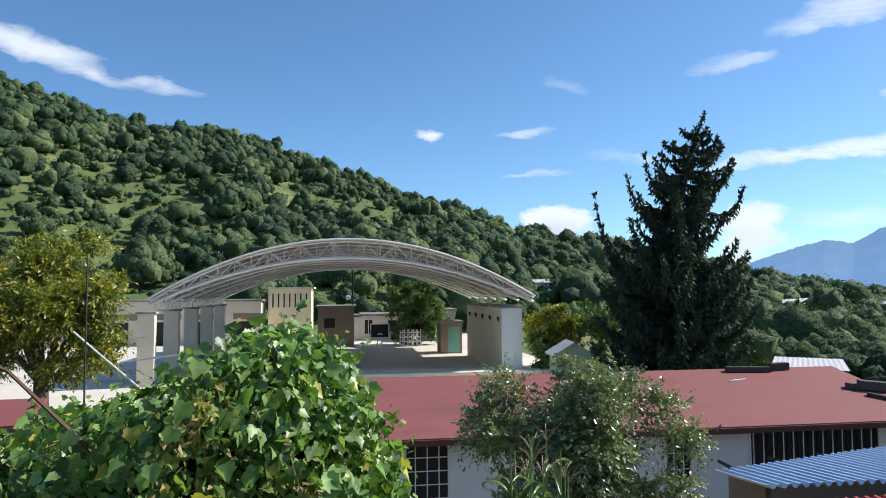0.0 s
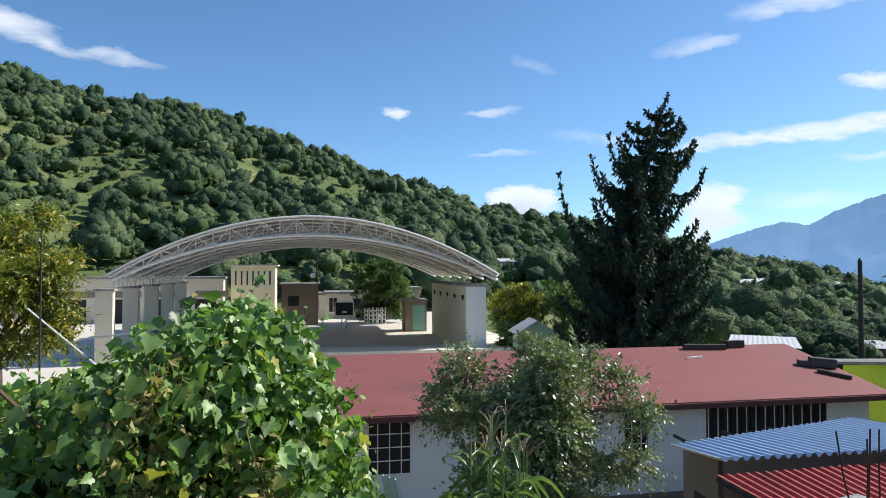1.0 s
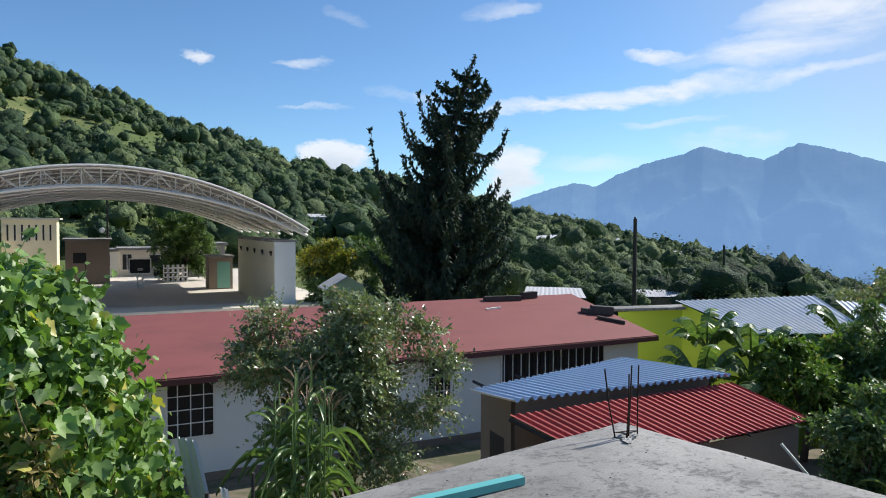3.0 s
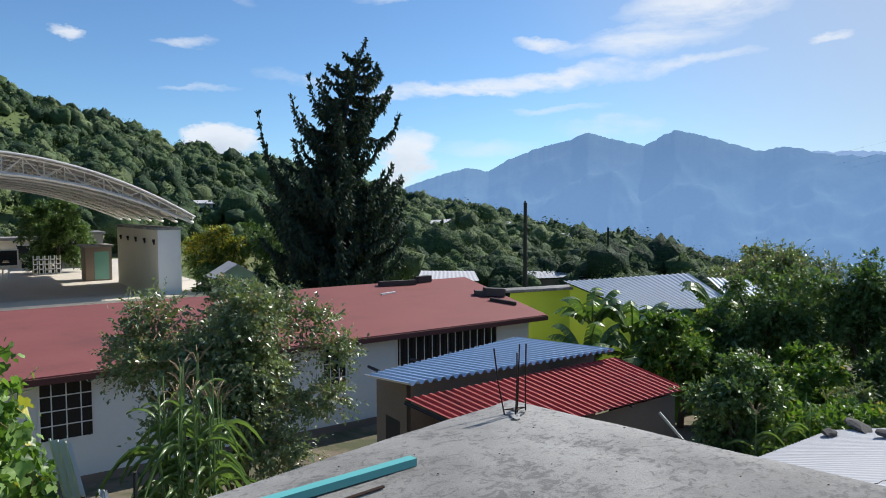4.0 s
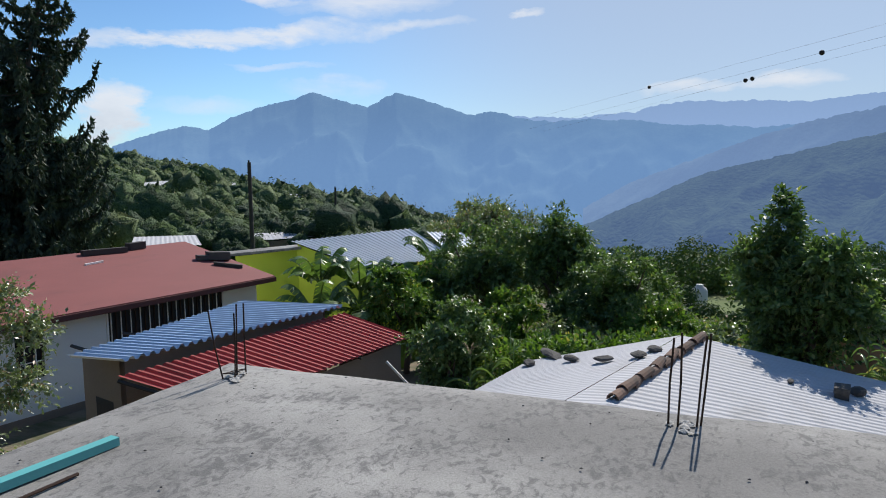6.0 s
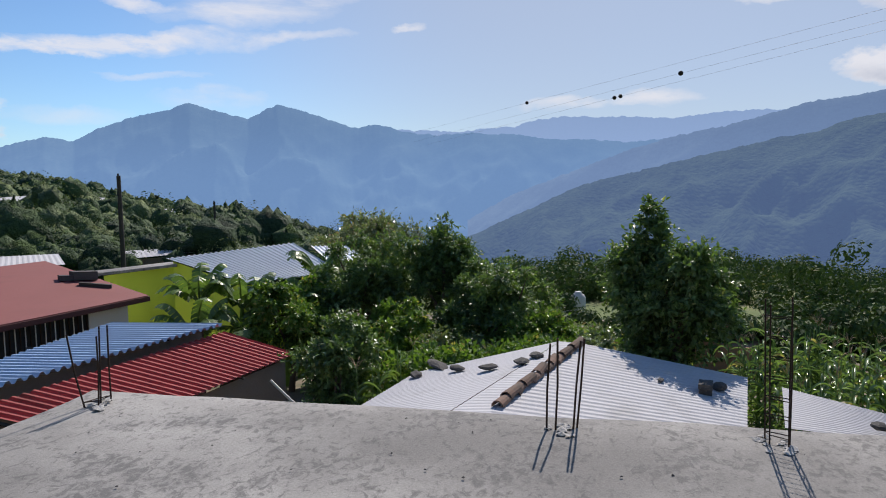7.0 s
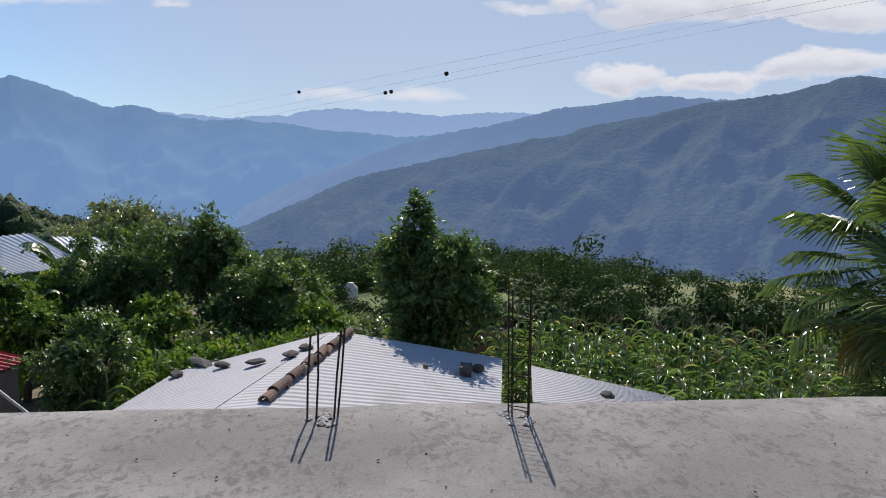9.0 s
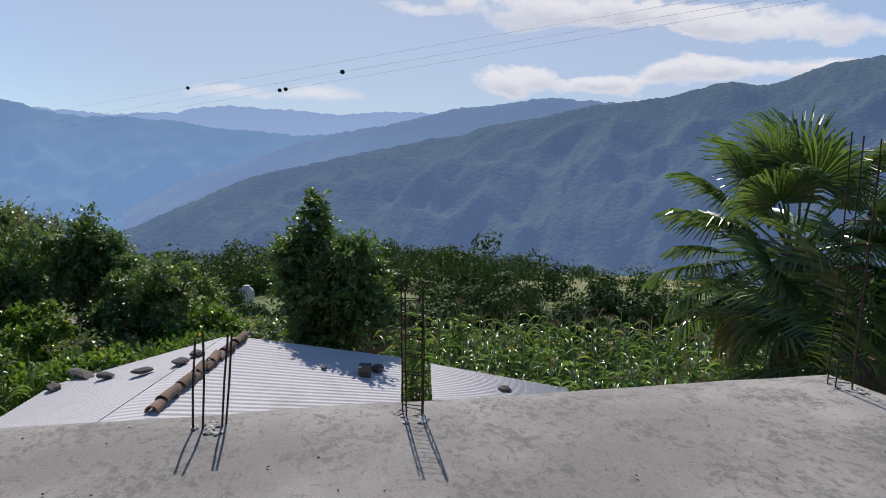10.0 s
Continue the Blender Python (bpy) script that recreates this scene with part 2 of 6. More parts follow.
def weathered_slab():
    """Trowelled roof concrete: mottled greys, dark scuffs, fine grit and hairline streaks."""
    m, n, out = shader("rough_concrete")
    p = n.add("ShaderNodeBsdfPrincipled")
    where = n.add("ShaderNodeTexCoord").outputs["Object"]
    broad, mid = n.noise(0.42, 6, 0.62, where), n.noise(2.1, 7, 0.68, where, 0.5)
    fine, grain = n.noise(14, 7, 0.7, n.mapped(where, (1, 1.4, 1), (0, 0, 0.6)), 0.8), n.noise(70, 4, 0.7, where)
    colour = n.mix(n.ramp(broad, 0.34, 0.66), (0.2, 0.193, 0.182, 1), (0.39, 0.378, 0.355, 1))
    colour = n.mix(n.math("MULTIPLY", n.ramp(mid, 0.5, 0.68), 0.45), colour, (0.2, 0.195, 0.19, 1))
    colour = n.mix(n.math("MULTIPLY", n.ramp(n.math("ADD", n.math("MULTIPLY", fine, 0.7), n.math("MULTIPLY", mid, 0.4)), 0.54, 0.65), 0.7), colour, (0.11, 0.108, 0.105, 1))
    colour = n.mix(n.math("MULTIPLY", n.ramp(broad, 0.58, 0.7), 0.6), colour, (0.52, 0.505, 0.48, 1))
    hsv = n.add("ShaderNodeHueSaturation")
    n.link(colour, hsv.inputs["Color"])
    n.link(n.ramp(grain, 0.3, 0.7, 0.87, 1.11), hsv.inputs["Value"])
    n.link(hsv.outputs[0], p.inputs["Base Color"])
    p.inputs["Roughness"].default_value = 0.92
    b = n.add("ShaderNodeBump")
    b.inputs["Strength"].default_value, b.inputs["Distance"].default_value = 0.3, 0.02
    n.link(n.math("ADD", n.math("MULTIPLY", fine, 0.5), n.math("MULTIPLY", grain, 0.4)), b.inputs["Height"])
    n.link(b.outputs[0], p.inputs["Normal"])
    n.link(p.outputs[0], out.inputs[0])
    return m


CONCRETE = weathered_slab()
MORTAR = surface("broken_mortar", (0.45, 0.44, 0.42), 0.95, vary=0.3, fine=60, bump=0.6)
WHITEWASH = surface("white_painted_wall", (0.86, 0.87, 0.86), 0.85, vary=0.1, scale=0.8, fine=18, stain=(0.42, 0.38, 0.33), stain_at=(0.58, 0.8), stain_scale=0.5, stain_amount=0.5)
CREAM = surface("cream_painted_wall", (0.72, 0.66, 0.54), 0.85, vary=0.12, scale=0.6, fine=14, stain=(0.42, 0.36, 0.28), stain_at=(0.6, 0.8), stain_amount=0.4)
YELLOW = surface("yellow_painted_wall", (0.9, 0.79, 0.52), 0.85, vary=0.1)
LIME = surface("lime_green_wall", (0.55, 0.66, 0.06), 0.8, vary=0.1, scale=0.7, stain=(0.35, 0.4, 0.08), stain_at=(0.6, 0.8))
TERRACOTTA = surface("red_roof_coating", (0.245, 0.078, 0.072), 0.75, vary=0.25, scale=0.5, fine=9, stain=(0.16, 0.06, 0.055), stain_at=(0.5, 0.75), stain_scale=0.35, bump=0.2, stretch=(1, 2.2, 1))
ROOF_RED = surface("red_corrugated_sheet", (0.42, 0.085, 0.08), 0.7, vary=0.2, scale=0.8, fine=12, stain=(0.2, 0.06, 0.05), bump=0.05, spec=0.2)
ROOF_BLUE = surface("zinc_corrugated_sheet", (0.6, 0.68, 0.78), 0.34, 0.8, vary=0.15, scale=0.8, fine=10, bump=0)
ROOF_WHITE = surface("pale_fibre_cement_sheet", (0.53, 0.53, 0.55), 0.8, vary=0.2, scale=0.6, fine=16, stain=(0.36, 0.35, 0.34), stain_at=(0.52, 0.75), stain_scale=0.6, stain_amount=0.6, bump=0.2)
ROOF_SHINY = surface("galvanised_sheet", (0.8, 0.82, 0.84), 0.45, 0.2, vary=0.15, scale=0.5, fine=9, bump=0.05)
BLOCK = surface("bare_block_wall", (0.28, 0.22, 0.175), 0.95, vary=0.3, scale=1.0, fine=20, bump=0.4)
DARK_METAL = surface("dark_iron", (0.035, 0.032, 0.03), 0.6, 0.5, vary=0.3)
RUST = surface("rusty_bar", (0.06, 0.036, 0.026), 0.75, 0.4, vary=0.4, fine=80)
STEEL = surface("white_painted_steel", (0.85, 0.83, 0.8), 0.6, vary=0.12, fine=12)
CANOPY = surface("pale_canopy_sheet", (0.42, 0.38, 0.355), 0.55, 0.1, vary=0.12, scale=0.4, fine=8)
TEAL = surface("teal_painted_tube", (0.13, 0.45, 0.44), 0.45, vary=0.12, scale=3, fine=40, bump=0.05)
SOIL = surface("dry_soil", (0.2, 0.155, 0.11), 0.95, vary=0.4, scale=0.5, fine=9, bump=0.6)
COURT = surface("concrete_court", (0.66, 0.6, 0.52), 0.9, vary=0.15, scale=0.15, fine=5, stain=(0.34, 0.31, 0.27), stain_scale=0.15)
GLASS_DARK = surface("dark_opening", (0.02, 0.02, 0.022), 0.5, vary=0.2)
BARK = surface("bark", (0.11, 0.085, 0.065), 0.95, vary=0.4, scale=3, fine=30, bump=0.8, stretch=(1, 1, 0.3))
WOOD_POLE = surface("weathered_pole", (0.06, 0.055, 0.05), 0.9, vary=0.3, stretch=(1, 1, 0.2))
STONE = surface("field_stone", (0.095, 0.09, 0.085), 0.95, vary=0.4, scale=6, fine=40, bump=0.6)
TILE = surface("old_clay_tile", (0.19, 0.12, 0.09), 0.9, vary=0.35, scale=4, fine=30, stain=(0.1, 0.085, 0.075), stain_at=(0.45, 0.65), stain_scale=4, object_random=0.35)
PLASTIC = surface("pale_plastic_tank", (0.62, 0.6, 0.55), 0.5, vary=0.1)
HILL = surface("wooded_hill_ground", (0.10, 0.14, 0.04), 0.95, vary=0.5, scale=0.03, fine=0.5, stain=(0.24, 0.23, 0.09), stain_at=(0.45, 0.65), stain_scale=0.02, stain_amount=0.85)
YARD = surface("dark_yard_soil", (0.2, 0.165, 0.12), 0.95, vary=0.5, scale=0.6, fine=7, bump=0.6, stain=(0.06, 0.085, 0.03), stain_at=(0.45, 0.6), stain_scale=0.5)


# ---- mesh helpers ----
class Geo:
    """Collects vertices and faces for one mesh."""

    def __init__(self):
        self.v, self.f = [], []

    def add(self, verts, faces):
        k = len(self.v)
        self.v.extend([tuple(p) for p in verts])
        self.f.extend([tuple(i + k for i in q) for q in faces])
        return self

    def box(self, x0, x1, y0, y1, z0, z1, m=None):
        p = [Vector((x, y, z)) for z in (z0, z1) for x, y in ((x0, y0), (x1, y0), (x1, y1), (x0, y1))]
        if m:
            p = [m @ q for q in p]
        return self.add(p, [(3, 2, 1, 0), (4, 5, 6, 7), (0, 1, 5, 4), (1, 2, 6, 5), (2, 3, 7, 6), (3, 0, 4, 7)])

    def slab(self, quad, thick):
        """A plate on four corners, counter-clockwise from above."""
        q = [Vector(p) for p in quad]
        return self.add(q + [p - Vector((0, 0, thick)) for p in q], [(0, 1, 2, 3), (7, 6, 5, 4), (0, 4, 5, 1), (1, 5, 6, 2), (2, 6, 7, 3), (3, 7, 4, 0)])

    def tube(self, path, radii, sides=8, caps=True):
        path = [Vector(p) for p in path]
        if not isinstance(radii, (list, tuple)):
            radii = [radii] * len(path)
        k, ring = len(self.v), []
        for i, p in enumerate(path):
            d = (path[min(i + 1, len(path) - 1)] - path[max(i - 1, 0)]).normalized()
            a = d.cross(Vector((0, 0, 1)) if abs(d.z) < 0.95 else Vector((1, 0, 0))).normalized()
            b = d.cross(a)
            for j in range(sides):
                t = 2 * math.pi * j / sides
                self.v.append(tuple(p + (a * math.cos(t) + b * math.sin(t)) * radii[i]))
        for i in range(len(path) - 1):
            for j in range(sides):
                self.f.append((k + i * sides + j, k + i * sides + (j + 1) % sides, k + (i + 1) * sides + (j + 1) % sides, k + (i + 1) * sides + j))
        if caps:
            self.f.append(tuple(k + j for j in range(sides))[::-1])
            self.f.append(tuple(k + (len(path) - 1) * sides + j for j in range(sides)))
        return self

    def sheet(self, quad, waves, amp, along=2, thick=0.0, square=False):
        """A corrugated sheet on corners a, b, c, d: the waves follow one another from a to b, and run on from a to d."""
        a, b, c, e = [Vector(p) for p in quad]
        n = waves * 4
        up = (b - a).cross(e - a).normalized()
        up = up if up.z > 0 else -up
        k = len(self.v)
        for j in range(along):
            t = j / (along - 1)
            p, q = a.lerp(e, t), b.lerp(c, t)
            for i in range(n + 1):
                h = math.sin(2 * math.pi * i / 4 + 0.4)
                if square == "rib":
                    h = 1.0 if i % 4 == 0 else -1.0
                elif square:
                    h = 1.0 if i % 4 in (0, 1) else -1.0
                self.v.append(tuple(p.lerp(q, i / n) + up * (amp * h)))
        for j in range(along - 1):
            for i in range(n):
                self.f.append((k + j * (n + 1) + i, k + j * (n + 1) + i + 1, k + (j + 1) * (n + 1) + i + 1, k + (j + 1) * (n + 1) + i))
        return self


def mesh_of(name, geo, material, smooth=False):
    me = bpy.data.meshes.new(name)
    me.from_pydata(geo.v, [], geo.f)
    me.materials.append(material)
    if smooth:
        me.polygons.foreach_set("use_smooth", [True] * len(me.polygons))
    me.update()
    return me


def part(name, geo, material, parent=None, label="", smooth=False):
    ob = new(name, mesh_of(name, geo, material, smooth))
    ob.parent = parent
    return tagged(ob, label) if label else ob


def thing(name, label, category, at=(0, 0, 0), turn=0.0, group="", kind=""):
    ob = new(name)
    ob.empty_display_size = 0.2
    ob.matrix_world = pose(*at, 0, 0, turn)
    return tagged(ob, label, category, group, kind)


def cards(name, points, normals, dirs, length, width, material, parent=None, shape="leaf", label="", seed=1, curl=0.25):
    """Many leaves in one mesh: each with its own place, way, length and width."""
    rng = np.random.default_rng(seed)
    n = len(points)
    points, normals, dirs = (np.asarray(a, float) for a in (points, normals, dirs))
    dirs = dirs / (np.linalg.norm(dirs, axis=1, keepdims=True) + 1e-9)
    side = np.cross(dirs, normals)
    side /= np.linalg.norm(side, axis=1, keepdims=True) + 1e-9
    nor = np.cross(side, dirs)
    L, W = np.broadcast_to(length, n)[:, None] * 1.0, np.broadcast_to(width, n)[:, None] * 1.0
    if shape == "leaf":
        prof = [(0, 0, 0), (0.45, -0.5, 0.12), (1.0, 0, -0.15), (0.45, 0.5, 0.12)]
        faces = [(0, 1, 2), (0, 2, 3)]
    elif shape == "heart":
        half = [(-0.13, 0.26, 0.03), (0.06, 0.5, 0.08), (0.24, 0.44, 0.06), (0.36, 0.55, 0.09), (0.58, 0.3, 0.03), (1.0, 0, -0.2)]
        prof = [(0.22, 0, -0.05), (0.0, 0, 0)] + [(t, -w_, h) for t, w_, h in half] + [(t, w_, h) for t, w_, h in half[-2::-1]]
        faces = [(0, k, k + 1) for k in range(1, len(prof) - 1)] + [(0, len(prof) - 1, 1)]
    else:
        prof, faces = [], []
        for i in range(6):
            t = i / 5
            wd = 0.5 * (1 - t) ** 0.7 * (0.55 + 0.45 * min(1, t * 4))
            for sgn in (-1, 0, 1):
                prof.append((t, sgn * wd, 0.06 * abs(sgn) - curl * 2.2 * t * t))
        for i in range(5):
            for j in (0, 1):
                a = i * 3 + j
                faces.append((a, a + 3, a + 4, a + 1))
    m = len(prof)
    v = np.zeros((n, m, 3))
    droop = rng.uniform(0.5, 1.4, (n, 1))
    for i, (t, s, h) in enumerate(prof):
        bend = h * (1 if shape != "strap" else droop)
        v[:, i] = points + dirs * (L * t) + side * (W * s) + (nor if shape != "strap" else np.array([[0, 0, 1.0]])) * (L * bend if shape == "strap" else W * bend)
    geo = Geo()
    geo.v = v.reshape(-1, 3).tolist()
    geo.f = [tuple(i + k * m for i in q) for k in range(n) for q in faces]
    return part(name, geo, material, parent, label, shape != "leaf")


def scatter_crown(clumps, count, rng, fill=0.55):
    """Points in the outer shells of ellipsoid clumps (x, y, z, rx, ry, rz), with their outward ways."""
    clumps = np.asarray(clumps, float)
    weight = clumps[:, 3] * clumps[:, 4] + clumps[:, 4] * clumps[:, 5]
    pick = rng.choice(len(clumps), count, p=weight / weight.sum())
    d = rng.normal(size=(count, 3))
    d /= np.linalg.norm(d, axis=1, keepdims=True)
    r = rng.uniform(fill, 1.0, count) ** 0.7 * (1 + 0.1 * rng.normal(size=count))
    pts = clumps[pick, :3] + d * r[:, None] * clumps[pick, 3:]
    return pts, d


def lumps(name, balls, material, parent, seed, rough=0.2, nu=10, nv=6):
    """Uneven masses of leaves, one closed lump for each (x, y, z, radius, half height)."""
    rng = np.random.default_rng(seed)
    balls = np.asarray(balls, float)
    u, v = np.meshgrid(np.arange(nu) * 2 * np.pi / nu, np.linspace(.06, .8, nv) * np.pi)
    ways = np.stack([np.sin(v) * np.cos(u), np.sin(v) * np.sin(u), np.cos(v)], -1).reshape(-1, 3)
    n, m = len(balls), len(ways)
    r = 1 + rough * rng.normal(size=(n, m, 1)).clip(-1.6, 1.6)
    pts = balls[:, None, :3] + ways[None] * r * np.stack([balls[:, 3], balls[:, 3], balls[:, 4]], 1)[:, None]
    quads = [(j * nu + i, (j + 1) * nu + i, (j + 1) * nu + (i + 1) % nu, j * nu + (i + 1) % nu) for j in range(nv - 1) for i in range(nu)] + [tuple(range(nu))]
    g = Geo()
    g.v = pts.reshape(-1, 3).tolist()
    g.f = [tuple(i + k * m for i in q) for k in range(n) for q in quads]
    return part(name, g, material, parent, smooth=True)


def crown_clumps(rng, centre, size, count, clump, flat=0.8):
    """Clumps that fill an uneven egg round a centre."""
    out = []
    for _ in range(count):
        d = rng.normal(size=3)
        d /= np.linalg.norm(d)
        r = rng.uniform(0.3, 1.06)
        c = rng.uniform(0.55, 1.3) * clump * (1.15 - 0.4 * r)
        out.append((centre[0] + d[0] * r * size[0], centre[1] + d[1] * r * size[1], centre[2] + d[2] * r * size[2], c, c, c * flat))
    return out


def limbs(geo, base, targets, r0, rng):
    """A tapered trunk with a limb to each target."""
    base = Vector(base)
    mid = sum((Vector(t) for t in targets), Vector()) / len(targets)
    fork = base.lerp(mid, 0.45)
    geo.tube([base, base.lerp(fork, 0.5) + Vector((rng.uniform(-.06, .06), rng.uniform(-.06, .06), 0)), fork], [r0 * 1.25, r0, r0 * 0.85], 9)
    for t in targets:
        t = Vector(t)
        k = fork.lerp(t, 0.5) + Vector((rng.uniform(-.2, .2), rng.uniform(-.2, .2), 0.15))
        geo.tube([fork - (fork - base) * 0.15, k, t], [r0 * 0.6, r0 * 0.36, r0 * 0.1], 6)


def twig_leaves(clumps, count, rng, droop, per=10):
    """Leaves along twigs that fan out from the clumps' middles: places, normals and ways."""
    clumps = np.asarray(clumps, float)
    n = count // per
    weight = clumps[:, 3] * clumps[:, 4] + clumps[:, 4] * clumps[:, 5]
    pick = clumps[rng.choice(len(clumps), n, p=weight / weight.sum())]
    d = rng.normal(size=(n, 3)) + np.array([0, 0, .3])
    d /= np.linalg.norm(d, axis=1, keepdims=True)
    start = pick[:, :3] + d * pick[:, 3:] * rng.uniform(.1, .6, (n, 1))
    run = d * pick[:, 3:] * rng.uniform(.4, .85, (n, 1))
    bend = rng.normal(size=(n, 3)) * .25
    P, N, D = [], [], []
    for j in range(per):
        t = (j + .6) / per
        side = np.cross(d, rng.normal(size=(n, 3)))
        side /= np.linalg.norm(side, axis=1, keepdims=True) + 1e-9
        reach = np.linalg.norm(run, axis=1, keepdims=True)
        P.append(start + run * t + bend * reach * t * t - np.array([0, 0, droop]) * reach * t * t * .5)
        D.append(d * (.35 + .6 * t) + side * .8 - np.array([0, 0, droop * .5]))
        N.append(d * .4 + rng.normal(size=(n, 3)) * .45 + np.array([0, 0, .8]))
    return np.concatenate(P), np.concatenate(N), np.concatenate(D)


def tree(name, label, at, height, crown, leaves, leaf_len, leaf_w, material, seed, category="tree", clump=0.8, clump_count=16, trunk=0.15, droop=0.3, extra=(), shape="leaf", kind="", per=10):
    """A broadleaf tree: trunk with limbs, and a crown of leafy twigs in clumps. crown: centre (x, y, z) and half sizes, from the foot."""
    rng = np.random.default_rng(seed)
    ob = thing(name, label, category, at, kind=kind)
    clumps = crown_clumps(rng, crown[:3], crown[3:], clump_count, clump) + list(extra)
    wood = Geo()
    limbs(wood, (0, 0, 0), [c[:3] for c in clumps[:9]], trunk, rng)
    part("trunk", wood, BARK, ob, smooth=True)
    pts, nor, way = twig_leaves(clumps, int(leaves * 1.6), rng, droop, per)
    size = leaf_len * 0.76 * rng.uniform(0.6, 1.3, len(pts))
    cards("crown", pts, nor, way, size, size * 1.3 * leaf_w / leaf_len, material, ob, shape, seed=seed)
    return ob


# ---- ground and distance ----
SKYLINE = [(-180, 14), (-90, 16), (-60, 16), (-43, 13.9), (-36, 12.2), (-25.5, 11.4), (-14, 7.5), (-4.8, 4.8), (2.4, 3.1), (12.9, 0.9), (22, -1.3), (31, -3.3), (40, -5.5), (50, -7.5), (120, -8), (150, 4), (180, 14)]


def along(table, x):
    return float(np.interp(x, [p[0] for p in table], [p[1] for p in table]))


def ground_height(az, r):
    """The one sheet of ground: yards near by, a wooded hill to the north, a fall to the valley in the east."""
    near = -4.5 - max(0.0, r - 18) * 0.09 * min(1.0, max(0.0, (az - 22) / 30)) * (1.0 if az < 125 else 0.0)
    top = math.tan(radians(along(SKYLINE, az))) * 340 + 1.5
    if r <= 75:
        return near
    if r <= 340:
        t = (r - 75) / 265
        s = t * t * (3 - 2 * t) * 0.55 + t * 0.45
        z = near * (1 - s) + top * s
        return z + 2.2 * s * noise.noise(Vector((az * 0.16, r * 0.022, 3.1))) * 4 * (1 - t * 0.75)
    t = min(1.0, (r - 340) / 1200)
    return top * (1 - t) - 260 * t


def polar(az, r, z=None):
    a = radians(az)
    return Vector((r * math.sin(a), r * math.cos(a), ground_height(az, r) if z is None else z))


rings = [0, 3, 6, 10, 15, 22, 30, 40, 52, 64, 75] + [75 + 265 * (i + 1) / 40 for i in range(40)] + [380, 460, 600, 900, 1500, 2500, 4700]
g, steps = Geo(), 360
for r in rings:
    for i in range(steps):
        g.v.append(tuple(polar(-180 + 360 * i / steps, r)))
for j in range(len(rings) - 1):
    for i in range(steps):
        k = (i + 1) % steps
        g.f.append((j * steps + i, j * steps + k, (j + 1) * steps + k, (j + 1) * steps + i))
ground = part("ground", g, HILL, smooth=True)
ground.data.materials.append(YARD)
ground.data.polygons.foreach_set("material_index", [1 if i < steps * 7 else 0 for i in range(len(ground.data.polygons))])
tagged(ground, "green wooded hillside and yards running into the valley", "ground", kind="structure")


def mountain(name, label, table, dist, deep, material, seed, rough):
    """A range of mountains: its crest follows the elevations of the table, its flanks run down in spurs."""
    table = sorted(table)
    a0, a1 = table[0][0], table[-1][0]
    cols, down = int((a1 - a0) * 9), 54
    geo = Geo()
    size = dist * 0.11

    def spurs(u, v):
        total, weight = 0.0, 1.0
        for k in range(4):
            f = 2.0 ** k
            total += weight * (0.55 - 2.0 * abs(noise.noise(Vector((u * f / size + seed * 3.7, v * f * 0.8 / size + k * 5.1, seed)))))
            weight *= 0.42
        return total

    for j in range(down + 1):
        s = j / down
        for i in range(cols + 1):
            az = a0 + (a1 - a0) * i / cols
            d = dist - deep * s
            crest = math.tan(radians(along(table, az))) * dist
            arc = radians(az) * dist
            spur = spurs(arc + 0.45 * deep * s, deep * s) * rough * dist * 0.021
            jag = noise.fractal(Vector((az * 1.7, seed * 3.1, 0.5)), 0.8, 2.0, 5) * dist * 0.0018 + noise.noise(Vector((az * 9.0, seed, 0.5))) * dist * 0.0006
            floor = -0.16 * dist
            z = crest + jag * (1 - s) ** 10 - (crest - floor) * (s ** 1.15) + spur * min(1, s * 3)
            a = radians(az)
            geo.v.append((d * math.sin(a), d * math.cos(a), z))
    for j in range(down):
        for i in range(cols):
            a = j * (cols + 1) + i
            geo.f.append((a, a + cols + 1, a + cols + 2, a + 1))
    ob = part(name, geo, material, smooth=True)
    return tagged(ob, label, "mountain", kind="structure")


# Haze is painted in as each range's blue emission, weaker on nearer ranges.
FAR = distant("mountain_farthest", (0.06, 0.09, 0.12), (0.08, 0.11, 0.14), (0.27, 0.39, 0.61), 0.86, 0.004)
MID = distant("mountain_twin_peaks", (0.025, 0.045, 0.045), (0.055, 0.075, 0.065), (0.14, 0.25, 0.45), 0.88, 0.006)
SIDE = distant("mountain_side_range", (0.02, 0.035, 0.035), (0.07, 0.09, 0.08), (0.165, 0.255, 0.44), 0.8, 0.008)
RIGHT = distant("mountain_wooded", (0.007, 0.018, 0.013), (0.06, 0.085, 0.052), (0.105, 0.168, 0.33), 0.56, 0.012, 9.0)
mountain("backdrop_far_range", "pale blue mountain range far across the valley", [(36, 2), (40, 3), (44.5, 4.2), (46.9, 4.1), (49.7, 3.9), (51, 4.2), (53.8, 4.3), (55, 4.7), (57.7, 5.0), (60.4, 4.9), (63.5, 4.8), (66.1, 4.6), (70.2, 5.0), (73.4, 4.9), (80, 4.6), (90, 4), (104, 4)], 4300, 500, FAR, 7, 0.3)
